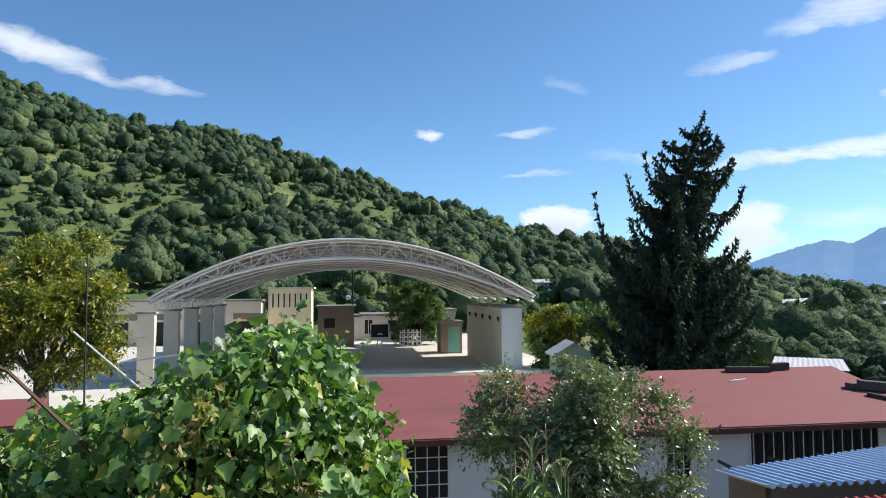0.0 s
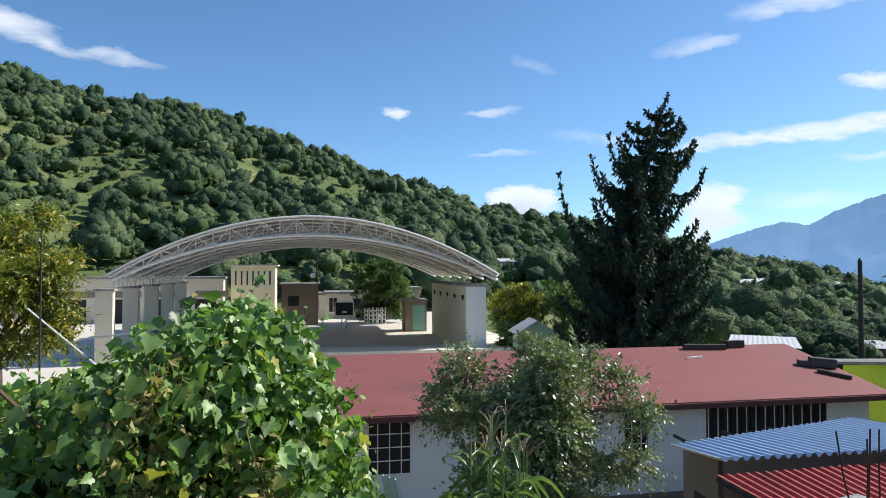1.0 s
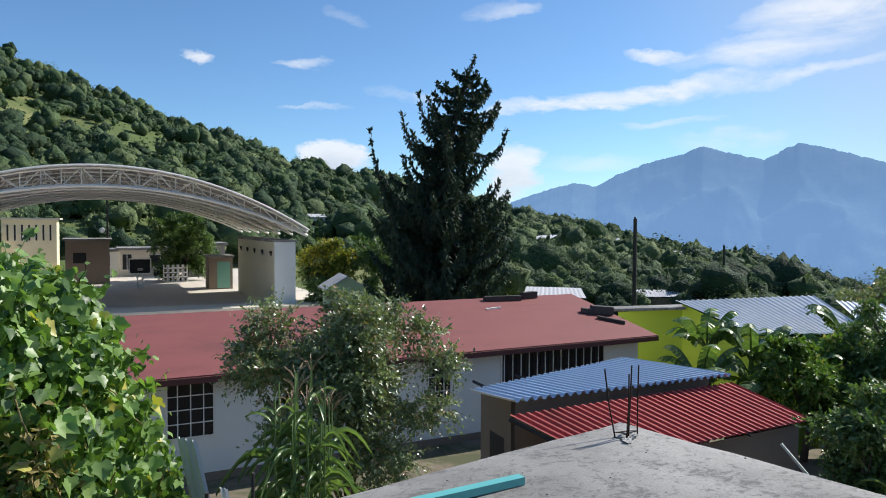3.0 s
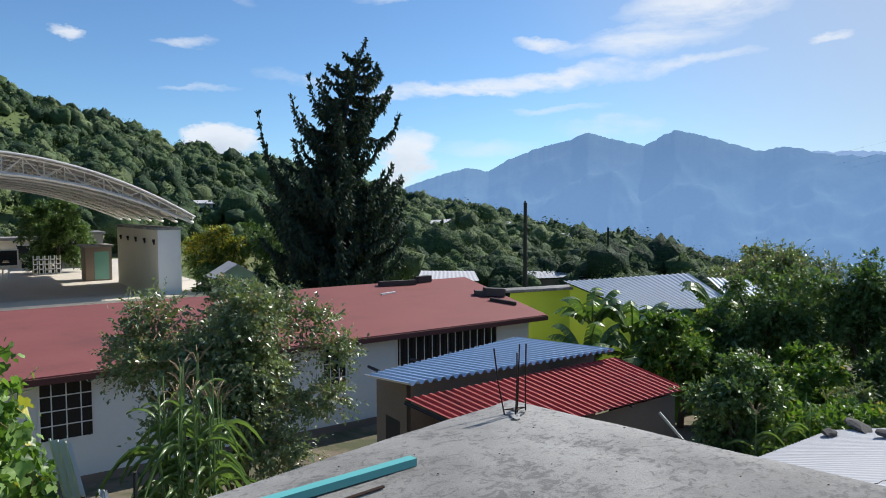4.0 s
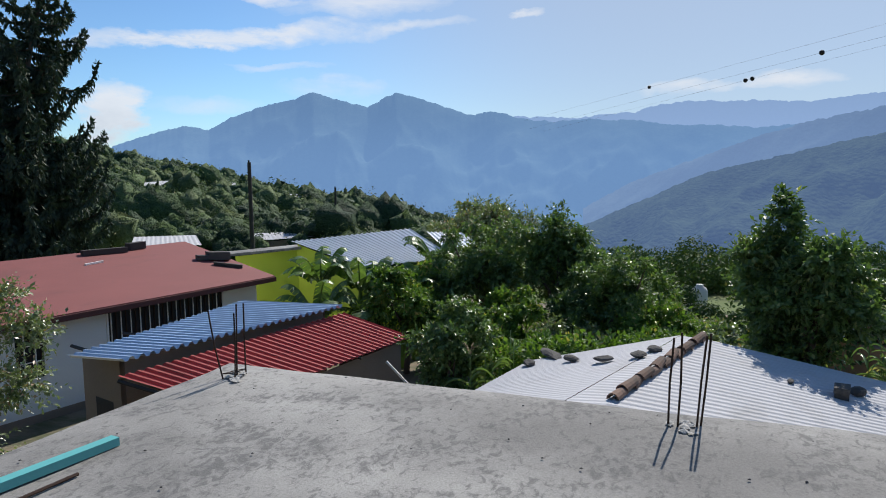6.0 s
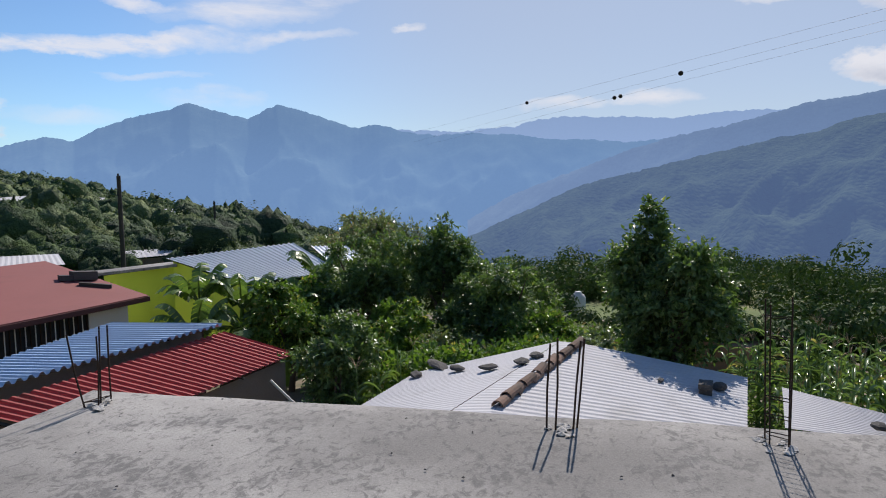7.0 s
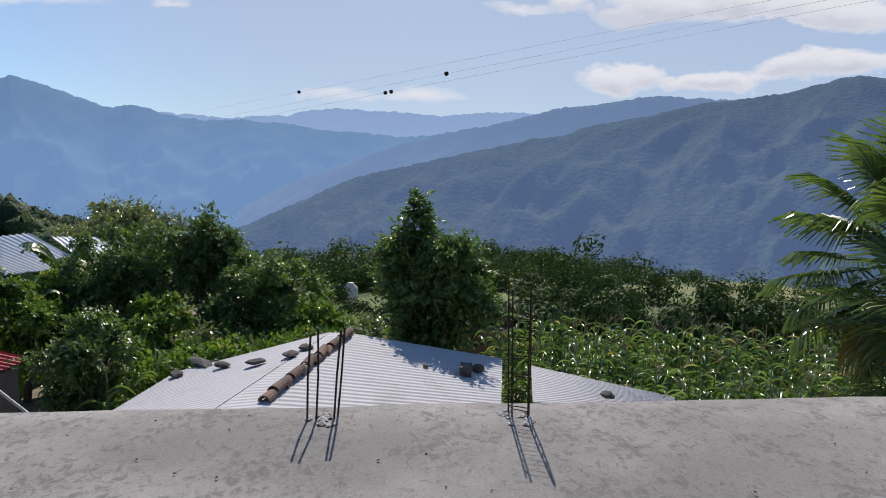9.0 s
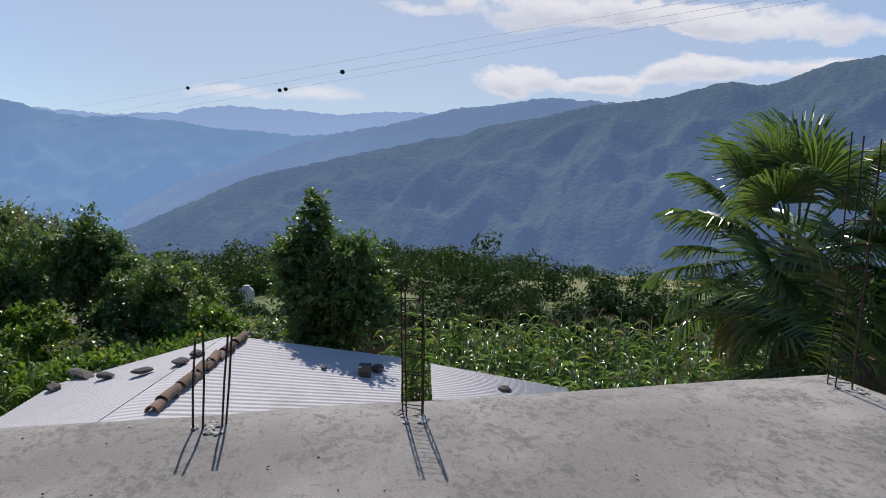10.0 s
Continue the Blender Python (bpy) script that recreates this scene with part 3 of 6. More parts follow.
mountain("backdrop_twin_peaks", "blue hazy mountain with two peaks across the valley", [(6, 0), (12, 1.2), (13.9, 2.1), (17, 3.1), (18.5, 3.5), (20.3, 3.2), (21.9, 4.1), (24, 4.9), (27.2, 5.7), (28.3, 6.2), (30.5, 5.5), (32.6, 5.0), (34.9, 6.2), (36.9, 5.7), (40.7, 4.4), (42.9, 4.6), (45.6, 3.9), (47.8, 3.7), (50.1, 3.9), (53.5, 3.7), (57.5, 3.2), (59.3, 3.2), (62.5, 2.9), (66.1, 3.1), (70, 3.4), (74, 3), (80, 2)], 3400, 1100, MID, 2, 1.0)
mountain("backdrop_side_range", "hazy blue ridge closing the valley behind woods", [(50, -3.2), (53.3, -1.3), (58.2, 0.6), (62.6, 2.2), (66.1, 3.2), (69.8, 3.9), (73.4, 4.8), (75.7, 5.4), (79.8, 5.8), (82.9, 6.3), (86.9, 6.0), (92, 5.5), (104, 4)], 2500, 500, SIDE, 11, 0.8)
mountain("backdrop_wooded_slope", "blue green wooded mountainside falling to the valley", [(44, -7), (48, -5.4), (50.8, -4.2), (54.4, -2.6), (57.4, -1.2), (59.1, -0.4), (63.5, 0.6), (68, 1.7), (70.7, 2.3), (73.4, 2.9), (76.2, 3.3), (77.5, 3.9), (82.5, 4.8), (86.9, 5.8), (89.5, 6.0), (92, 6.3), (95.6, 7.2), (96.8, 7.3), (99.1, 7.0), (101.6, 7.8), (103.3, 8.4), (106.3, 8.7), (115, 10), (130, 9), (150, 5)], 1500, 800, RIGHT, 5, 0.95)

# ---- the roof terrace on which the camera stands ----
house = thing("house", "grey bare concrete house with a flat roof terrace", "house", (2.25, 5.22, 0), 30.0, kind="structure")
W_SLAB, D_SLAB = 7.75, 11.0
g = Geo()
nx, ny = 44, 34
for j in range(ny + 1):
    for i in range(nx + 1):
        x, y = -D_SLAB + D_SLAB * i / nx, -W_SLAB * j / ny
        edge = min(-x, x + D_SLAB, -y, y + W_SLAB)
        wob = 0.012 * noise.noise(Vector((x * 1.1, y * 1.1, 0))) + 0.004 * noise.noise(Vector((x * 5, y * 5, 2)))
        ex = 0.025 * noise.noise(Vector((y * 2.3, 1, 0))) if i == nx else 0
        ey = 0.025 * noise.noise(Vector((x * 2.3, 5, 0))) if j == 0 else 0
        g.v.append((x + ex, y + ey, wob - (0.03 if edge < 0.01 else 0)))
for j in range(ny):
    for i in range(nx):
        a = j * (nx + 1) + i
        g.f.append((a, a + nx + 1, a + nx + 2, a + 1))
part("roof_slab_top", g, CONCRETE, house, "rough grey stained concrete", smooth=True)
part("roof_slab", Geo().box(-D_SLAB + 0.02, -0.02, -W_SLAB + 0.02, -0.02, -0.16, -0.035), CONCRETE, house)
part("wall", Geo().box(-D_SLAB + 0.15, -0.15, -W_SLAB + 0.15, -0.15, -4.6, -0.165), BLOCK, house)

# ---- the long red-roofed school building ----
school = thing("school_building", "white classroom building with a red coated gable roof", "building", (9.83, 20.68, 0), 199.0)
LEN, HALF = 18.0, 4.4
for k, (y0, z0, y1, z1) in enumerate(((0, -1.9, -HALF, -1.0), (-2 * HALF, -1.9, -HALF, -1.0))):
    quad = [(0, y0, z0), (LEN, y0, z0), (LEN, y1, z1), (0, y1, z1)]
    if k == 0:
        quad = quad[::-1]
    part("roof_slope", Geo().slab(quad, 0.13), TERRACOTTA, school, "red waterproof roof coating")
g = Geo()
g.add([(0.35, -0.5, -4.7), (0.35, -2 * HALF + 0.5, -4.7), (0.35, -2 * HALF + 0.5, -1.94), (0.35, -HALF, -1.14), (0.35, -0.5, -1.94)], [(0, 1, 2, 3, 4)])
g.add([(LEN - .35, -0.5, -4.7), (LEN - .35, -2 * HALF + 0.5, -4.7), (LEN - .35, -2 * HALF + 0.5, -1.94), (LEN - .35, -HALF, -1.14), (LEN - .35, -0.5, -1.94)], [(4, 3, 2, 1, 0)])
g.box(0.35, LEN - 0.35, -0.65, -0.5, -4.7, -1.95)
g.box(0.35, LEN - 0.35, -2 * HALF + 0.5, -2 * HALF + 0.65, -4.7, -1.95)
part("wall", g, WHITEWASH, school)


# windows of the school: dark openings behind upright bars
def barred_window(x0, x1, z0, z1, bars, cross=0):
    win = part("window", Geo().box(x0, x1, -0.499, -0.492, z0, z1), GLASS_DARK, school, "dark barred window")
    g = Geo()
    for a, b, c, d in ((x0 - .04, x1 + .04, z1, z1 + .05), (x0 - .04, x1 + .04, z0 - .05, z0), (x0 - .05, x0, z0, z1), (x1, x1 + .05, z0, z1)):
        g.box(a, b, -0.5, -0.46, c, d)
    part("window_frame", g, STEEL, win)
    for i in range(bars):
        x = x0 + (x1 - x0) * (i + 0.5) / bars
        part("bar", Geo().box(x - .012, x + .012, -0.478, -0.458, z0, z1), STEEL if i % 2 else RUST, win)
    for i in range(cross):
        z = z0 + (z1 - z0) * (i + 1) / (cross + 1)
        part("crossbar", Geo().box(x0, x1, -0.457, -0.449, z - .012, z + .012), STEEL, win)


barred_window(1.75, 5.43, -3.45, -2.14, 26)
barred_window(7.1, 7.75, -3.4, -2.2, 5, 2)
barred_window(13.35, 14.35, -3.4, -2.12, 7, 3)
part("dado", Geo().box(0.36, LEN - .36, -0.5, -0.49, -4.7, -4.3), BLOCK, school)
part("gutter_edge", Geo().box(0.0, LEN, -0.01, 0.05, -2.07, -1.93), surface("roof_edge_band", (0.13, 0.05, 0.045), 0.8), school)

# loose things left on the red roof
def on_roof(x, y):
    return Vector((9.83, 20.68, 0)) + Matrix.Rotation(radians(199), 3, "Z") @ Vector((x, y, -1.9 + 0.2045 * -y + 0.0))


def plank(name, label, category, a, b, thick, wide, material):
    a, b = on_roof(*a), on_roof(*b)
    g = Geo()
    d = (b - a).normalized()
    s = d.cross(Vector((0, 0, 1))).normalized() * wide / 2
    up = Vector((0, 0, thick))
    g.add([a - s, b - s, b + s, a + s, a - s + up, b - s + up, b + s + up, a + s + up], [(0, 1, 2, 3)[::-1], (4, 5, 6, 7), (0, 1, 5, 4), (1, 2, 6, 5), (2, 3, 7, 6), (3, 0, 4, 7)])
    ob = part(name, g, material)
    return tagged(ob, label, category)


plank("timber_beam", "dark weathered timber beam lying on the red roof", "beam", (3.9, -4.1), (2.5, -4.0), .16, .2, WOOD_POLE)
plank("timber_beam", "short dark timber beam beside the roof ridge", "beam", (2.35, -4.15), (1.75, -4.2), .22, .25, WOOD_POLE)
plank("white_stick", "short pale stick lying on the red roof", "stick", (4.35, -3.2), (3.75, -3.3), .05, .07, STEEL)
plank("timber_beam", "dark plank lying near the roof corner", "plank", (0.95, -1.75), (0.35, -1.1), .1, .16, WOOD_POLE)
plank("block_pile", "dark rubble blocks stacked at the roof edge", "rubble", (0.75, -2.3), (0.1, -2.05), .26, .4, STONE)
plank("block_pile", "small dark rubble heap beside larger blocks", "rubble", (1.1, -2.4), (0.75, -2.25), .16, .25, STONE)

# ---- sheds between the school and the terrace ----
shed = thing("shed", "brown block shed under a shiny zinc sheet roof", "shed")
part("roof", Geo().sheet([(3.2, 12.68, -1.78), (8.61, 14.4, -1.78), (6.95, 16.45, -1.76), (2.55, 13.6, -1.78)], 28, 0.034, 3, square=True), ROOF_BLUE, shed, "shiny corrugated zinc sheet")
g = Geo()
g.add([(3.4, 13.2, -4.6), (8.3, 14.8, -4.6), (8.3, 14.8, -1.86), (3.4, 13.2, -1.86), (3.3, 13.35, -4.6), (8.2, 15.0, -4.6), (8.2, 15.0, -1.86), (3.3, 13.35, -1.86)], [(0, 1, 2, 3), (5, 4, 7, 6), (3, 2, 6, 7), (0, 3, 7, 4), (1, 5, 6, 2)])
g.add([(3.3, 13.15, -4.6), (2.95, 14.4, -4.6), (2.95, 14.4, -1.84), (3.3, 13.15, -1.84)], [(0, 3, 2, 1)])
g.add([(8.35, 14.8, -4.6), (7.0, 16.3, -4.6), (7.0, 16.3, -1.84), (8.35, 14.8, -1.84)], [(0, 1, 2, 3)])
part("wall", g, BLOCK, shed)
part("doorway", Geo().add([(3.22, 13.4, -4.6), (3.06, 14.0, -4.6), (3.06, 14.0, -2.7), (3.22, 13.4, -2.7)], [(0, 3, 2, 1)]), GLASS_DARK, shed)
g = Geo()
for k in range(5):
    p = Vector((3.3, 12.95, -1.84)).lerp(Vector((8.5, 14.55, -1.84)), k / 4)
    q = Vector((2.8, 14.5, -1.8)).lerp(Vector((6.95, 16.35, -1.8)), k / 4)
    g = Geo().tube([p, q], 0.035, 4)
    part("rafter", g, WOOD_POLE, shed)

annex = thing("annex", "block lean-to under a red corrugated sheet roof", "shed")
TL, TR, BR = Vector((3.11, 12.51, -2.0)), Vector((8.72, 14.58, -2.0)), Vector((10.23, 13.88, -2.7))
BL = TL + (BR - TR)
part("roof", Geo().sheet([TL, TR, BR, BL], 32, 0.022, 3, square=True), ROOF_RED, annex, "red painted corrugated sheet")
g = Geo()
a, b = BL + Vector((-.1, .15, -.12)), BR + Vector((-.25, .1, -.12))
c, e = TR + Vector((-.2, -.1, -.1)), TL + Vector((0.1, -0.05, -.1))
for p, q in ((a, b), (b, c)):
    lo, lq = Vector((p.x, p.y, -4.7)), Vector((q.x, q.y, -4.7))
    g.add([lo, lq, q, p], [(0, 1, 2, 3)])
part("wall", g, BLOCK, annex)
for k in range(4):
    t = k / 3
    part("rafter", Geo().tube([TL.lerp(TR, t) - Vector((0, 0, .07)), BL.lerp(BR, t) - Vector((0, 0, .07))], 0.035, 4), WOOD_POLE, annex)
part("prop", Geo().tube([(8.9, 13.0, -2.9), (9.35, 12.5, -3.6)], 0.03, 6), STEEL, annex, "pale leaning prop")

# ---- the low house with the pale sheet roof below the terrace ----
low = thing("low_house", "low house under a pale corrugated sheet roof", "house")
R0, R1 = Vector((6.6, 5.4, -1.6)), Vector((11.43, 6.7, -1.6))
g = Geo().sheet([R0, R1, (11.75, 7.35, -1.72), (6.4, 6.05, -1.72)], 38, 0.004, 2, square=True)
g.sheet([(6.4, 6.05, -1.71), (11.75, 7.35, -1.71), (9.65, 9.25, -2.22), (6.0, 8.0, -2.22)], 38, 0.004, 2, square=True)
part("roof_slope", g, ROOF_WHITE, low, "pale weathered corrugated sheet")
part("roof_slope", Geo().sheet([R1, R0, (9.2, 2.95, -2.22), (13.19, 4.28, -2.2)], 30, 0.006, 2, square=True), ROOF_WHITE, low, "pale weathered corrugated sheet")
g = Geo()
ring = [(6.4, 7.6), (9.3, 8.8), (11.2, 6.75), (12.8, 4.4), (9.5, 3.3), (6.9, 5.5)]
for i in range(6):
    p, q = ring[i], ring[(i + 1) % 6]
    top = [-2.35, -2.35, -1.75, -2.35, -2.4, -1.75]
    g.add([(*p, -4.8), (*q, -4.8), (*q, top[(i + 1) % 6]), (*p, top[i])], [(0, 3, 2, 1)])
part("wall", g, BLOCK, low)


def half_tile(length, r0, r1):
    g = Geo()
    for k, (r, t) in enumerate(((r0, 0), (r1, length))):
        for j in range(7):
            a = math.pi * j / 6
            g.v.append((t, r * math.cos(a), r * math.sin(a)))
        for j in range(7):
            a = math.pi * j / 6
            g.v.append((t, (r - .018) * math.cos(a), (r - .018) * math.sin(a)))
    for j in range(6):
        g.f += [(j, j + 1, 14 + j + 1, 14 + j), (7 + j + 1, 7 + j, 21 + j, 21 + j + 1), (j + 1, j, 7 + j, 7 + j + 1), (14 + j, 15 + j, 22 + j, 21 + j)]
    return g


tile_mesh = mesh_of("ridge_tile", half_tile(0.42, 0.092, 0.075), TILE)
rng = random.Random(4)
P0, P1 = Vector((7.55, 5.66, -1.62)), R1 + Vector((0.02, 0, -0.02))
n_tiles = 13
for i in range(n_tiles):
    ob = new("ridge_tile", tile_mesh)
    ob.parent = low
    p = P0.lerp(P1, i / n_tiles)
    ob.matrix_world = pose(p.x, p.y, p.z + 0.02 + 0.035 * (i % 2), rng.uniform(-7, 7), -rng.uniform(2, 6), math.degrees(math.atan2(P1.y - P0.y, P1.x - P0.x)) + rng.uniform(-6, 6))


def stone(name, label, at, size, seed, flat=0.5, category="stone", group="stones on the sheet roof"):
    g = Geo()
    bm = bmesh.new()
    bmesh.ops.create_icosphere(bm, subdivisions=2, radius=1)
    for v in bm.verts:
        k = 1 + 0.35 * noise.noise(v.co * 1.3 + Vector((seed * 7.1, 0, 0)))
        v.co = Vector((v.co.x * size[0] * k, v.co.y * size[1] * k, v.co.z * size[2] * k))
    me = bpy.data.meshes.new(name)
    bm.to_mesh(me)
    bm.free()
    me.materials.append(STONE)
    ob = new(name, me)
    ob.matrix_world = pose(*at, 0, 0, seed * 47)
    return tagged(ob, label, category, group)


for i, p in enumerate(((9.31, 8.9, -2.11), (9.61, 8.16, -1.93), (9.55, 7.4, -1.77), (9.9, 6.95, -1.66), (10.4, 6.98, -1.66))):
    stone("stone", "dark flat stone weighing down the pale sheet roof", p, (.17, .12, .05), i + 1)
stone("stone", "long dark stone slab at the sheet roof edge", (10.0, 9.0, -2.1), (.45, .14, .07), 9)
stone("stone", "dark stone beside the concrete block on the roof", (11.83, 4.28, -2.05), (.12, .1, .08), 11)
stone("stone", "small dark stone on the pale sheet roof", (11.09, 4.98, -1.9), (.1, .05, .03), 12)
stone("stone", "dark round stone at the lower sheet roof edge", (12.0, 2.0, -2.26), (.12, .1, .06), 13)
block = thing("concrete_block", "dark concrete block lying on the pale roof", "block", (11.43, 4.36, -2.08), 20)
part("slab", Geo().box(-.16, .16, -.11, .11, .1, .18), STONE, block)
part("foot", Geo().box(-.12, .1, -.1, .1, -.02, .1), STONE, block)

lower = thing("lower_roof", "low corrugated sheet roof beside the maize", "roof")
part("roof", Geo().sheet([(13.3, 3.72, -2.3), (11.3, 3.1, -2.34), (12.2, .9, -2.44), (13.0, 1.0, -2.44)], 20, 0.005, 2, square=True), ROOF_WHITE, lower, "grey corrugated sheet")
g = Geo()
for p, q in (((11.5, 3.0), (12.25, 1.05)), ((13.2, 3.5), (11.5, 3.0)), ((12.25, 1.05), (12.9, 1.15))):
    g.add([(*p, -4.9), (*q, -4.9), (*q, -2.5), (*p, -2.5)], [(0, 1, 2, 3)])
part("wall", g, BLOCK, lower)

# ---- on the terrace: reinforcing bars, tube, crumbs ----
def terrace(x, y, z=0.0):
    return Vector((2.25, 5.22, 0)) + Matrix.Rotation(radians(30), 3, "Z") @ Vector((x, y, z))


def bars(label, feet, tops, rings, r=0.006, seed=0):
    foot = terrace(sum(f[0] for f in feet) / len(feet), sum(f[1] for f in feet) / len(feet))
    ob = thing("rebar_cage", label, "rebar", tuple(foot), 30, "rebar stubs on the terrace")
    rnd = random.Random(seed)
    base = Vector((sum(f[0] for f in feet) / len(feet), sum(f[1] for f in feet) / len(feet), 0))
    for f, t in zip(feet, tops):
        a, b = Vector((*f, -0.02)) - base, Vector(t) - base
        m = a.lerp(b, 0.5) + Vector((rnd.uniform(-.008, .008), rnd.uniform(-.008, .008), 0))
        part("bar", Geo().tube([a, m, b], r, 6), RUST, ob)
    for z in rings:
        g = Geo()
        loop = []
        for f, t in zip(feet, tops):
            a, b = Vector((*f, 0)) - base, Vector(t) - base
            loop.append(a.lerp(b, z / b.z))
        mid = sum(loop, Vector()) / len(loop)
        loop.sort(key=lambda p: math.atan2(p.y - mid.y, p.x - mid.x))
        for i in range(len(loop)):
            g.tube([loop[i], loop[(i + 1) % len(loop)]], r * 0.62, 4)
        part("stirrup", g, RUST, ob)
    g, crumbs = Geo(), 12
    for i in range(crumbs):
        x, y, s = rnd.uniform(-.13, .13), rnd.uniform(-.1, .1), rnd.uniform(.012, .04)
        k = [(x + s * math.cos(a) * rnd.uniform(.7, 1.2), y + s * math.sin(a) * rnd.uniform(.7, 1.2), rnd.uniform(.0, .012)) for a in (0, 1.05, 2.1, 3.14, 4.2, 5.25)]
        g.add(k + [(x, y, s * .5)], [(j, (j + 1) % 6, 6) for j in range(6)])
    tagged(part("mortar", g, MORTAR, ob, "pale broken mortar round the bars"), kind="stuff")
    return ob


bars("four rusty reinforcing bars at the terrace corner", [(-.42, -.28), (-.37, -.34), (-.31, -.31), (-.26, -.35)], [(-.45, -.2, .48), (-.34, -.33, .45), (-.31, -.33, .51), (-.27, -.36, .51)], [.03], seed=1)
bars("rusty reinforcing bars standing at the terrace edge", [(-.31, -3.24), (-.3, -3.29), (-.27, -3.39), (-.25, -3.41)], [(-.3, -3.26, .5), (-.29, -3.3, .53), (-.28, -3.43, .52), (-.27, -3.45, .53)], [], seed=2)
bars("rusty column cage of bars and stirrups", [(-.27, -4.42), (-.33, -4.43), (-.33, -4.53), (-.39, -4.51)], [(-.27, -4.4, .78), (-.34, -4.41, .76), (-.32, -4.52, .8), (-.37, -4.51, .78)], [.05, .15, .25, .36, .47, .58, .69], r=0.0045, seed=3)
bars("tall rusty column cage at the terrace corner", [(-.3, -7.45), (-.4, -7.42), (-.46, -7.5), (-.4, -7.56)], [(-.36, -7.43, 1.75), (-.43, -7.46, 1.72), (-.5, -7.53, 1.7), (-.46, -7.58, 1.6)], [.05, .2, .36, .52, .68, .84, 1.0, 1.16, 1.32], r=0.005, seed=4)

tube = thing("steel_tube", "teal painted square steel tube lying on concrete", "tube", tuple(terrace(-1.6, -.53)), 30 - 7)
g = Geo()
L = 2.6
for s0, s1 in ((0.05, 0.1), ):
    o = [(-.032, 0), (.032, 0), (.032, .045), (-.032, .045)]
    i = [(-.027, .005), (.027, .005), (.027, .04), (-.027, .04)]
    for x in (0.0, -L):
        g.v += [(x, y, z + .006) for y, z in o] + [(x, y, z + .006) for y, z in i]
    for j in range(4):
        k = (j + 1) % 4
        g.f += [(j, k, 8 + k, 8 + j), (4 + k, 4 + j, 12 + j, 12 + k), (k, j, 4 + j, 4 + k), (8 + j, 8 + k, 12 + k, 12 + j)]
part("profile", g, TEAL, tube)
rod = thing("steel_rod", "thin dark rod lying beside the teal tube", "rod", tuple(terrace(-1.95, -.66, .012)), 30 - 3)
part("bar", Geo().tube([(0, 0, 0), (-.6, .02, 0), (-1.6, 0, 0)], .009, 6), RUST, rod)

g = Geo()
rnd = random.Random(8)
for i in range(150):
    x, y, s = rnd.uniform(-5, -.05), rnd.uniform(-7.7, -.05), rnd.uniform(.003, .011)
    p = terrace(x, y, .008)
    a = rnd.uniform(0, 6)
    g.add([p + Vector((s * math.cos(a + k) * rnd.uniform(.5, 1.3), s * math.sin(a + k) * rnd.uniform(.5, 1.3), 0)) for k in (0, 1.5, 3, 4.6)] + [p + Vector((0, 0, s * .6))], [(0, 1, 4), (1, 2, 4), (2, 3, 4), (3, 0, 4)])
tagged(part("grit", g, STONE), "small dark grit and stones strewn on concrete", "grit", kind="stuff")

# ---- yellow-green house and white sheet roofs beyond ----
green_house = thing("green_house", "lime green house under a white corrugated roof", "house")
part("wall", Geo().add([(10.0, 24.3, -4.8), (12.2, 23.75, -4.8), (12.2, 23.75, -1.5), (10.0, 24.3, -1.62)], [(0, 1, 2, 3)]), LIME, green_house)
part("wall", Geo().add([(12.2, 23.75, -4.8), (13.15, 21.05, -4.8), (13.15, 21.05, -2.0), (12.2, 23.75, -1.3)], [(0, 1, 2, 3)]), LIME, green_house)
part("wall", Geo().add([(13.15, 21.05, -4.8), (16.2, 19.4, -4.8), (16.2, 19.4, -1.9), (13.15, 21.05, -2.05)], [(0, 1, 2, 3)]), LIME, green_house)
part("eave_strip", Geo().slab([(9.7, 24.2, -1.5), (12.2, 23.5, -1.38), (12.5, 24.4, -1.38), (9.9, 25.0, -1.5)], 0.09), CONCRETE, green_house, "pale flat roof edge")
part("roof", Geo().sheet([(12.0, 23.9, -1.19), (16.1, 22.0, -0.84), (16.0, 19.1, -1.72), (13.12, 20.75, -1.93)], 24, 0.02, 2, square=True), ROOF_SHINY, green_house, "white corrugated sheet")
part("roof", Geo().sheet([(16.4, 21.3, -0.95), (17.6, 20.7, -1.0), (17.2, 19.0, -1.4), (15.9, 19.6, -1.4)], 8, 0.02, 2, square=True), ROOF_SHINY, green_house, "white corrugated sheet")

far_roof = thing("far_shed", "low shed with a white sheet roof", "shed")
part("roof", Geo().sheet([(18.3, 45.5, -3.35), (24.9, 41.8, -2.95), (25.9, 45.0, -2.85), (19.5, 48.5, -3.1)], 24, 0.01, 2), ROOF_WHITE, far_roof, "white sheet roof")
part("wall", Geo().add([(18.6, 45.6, -6), (24.7, 42.2, -6), (24.7, 42.2, -3.1), (18.6, 45.6, -3.45)], [(0, 1, 2, 3)]), BLOCK, far_roof)
behind = thing("rear_shed", "low shed with pale sheet roof behind the school", "shed")
part("roof", Geo().sheet([(7.9, 30.2, -1.7), (10.6, 29.4, -1.65), (11.4, 32.4, -1.48), (8.9, 33.2, -1.46)], 14, 0.008, 2), ROOF_WHITE, behind, "pale sheet roof")
part("wall", Geo().box(8.6, 10.6, 30.6, 32, -4.6, -1.78), WHITEWASH, behind)
hut = thing("green_hut", "small pale green gabled hut under the spruce", "hut", (0.3, 39.5, 0), 10)
g = Geo().box(-1.1, 0.9, 0, 2.4, -4.6, -2.0)
g.add([(-1.1, 0, -2.0), (0.9, 0, -2.0), (-.1, 0, -1.4)], [(0, 1, 2)])
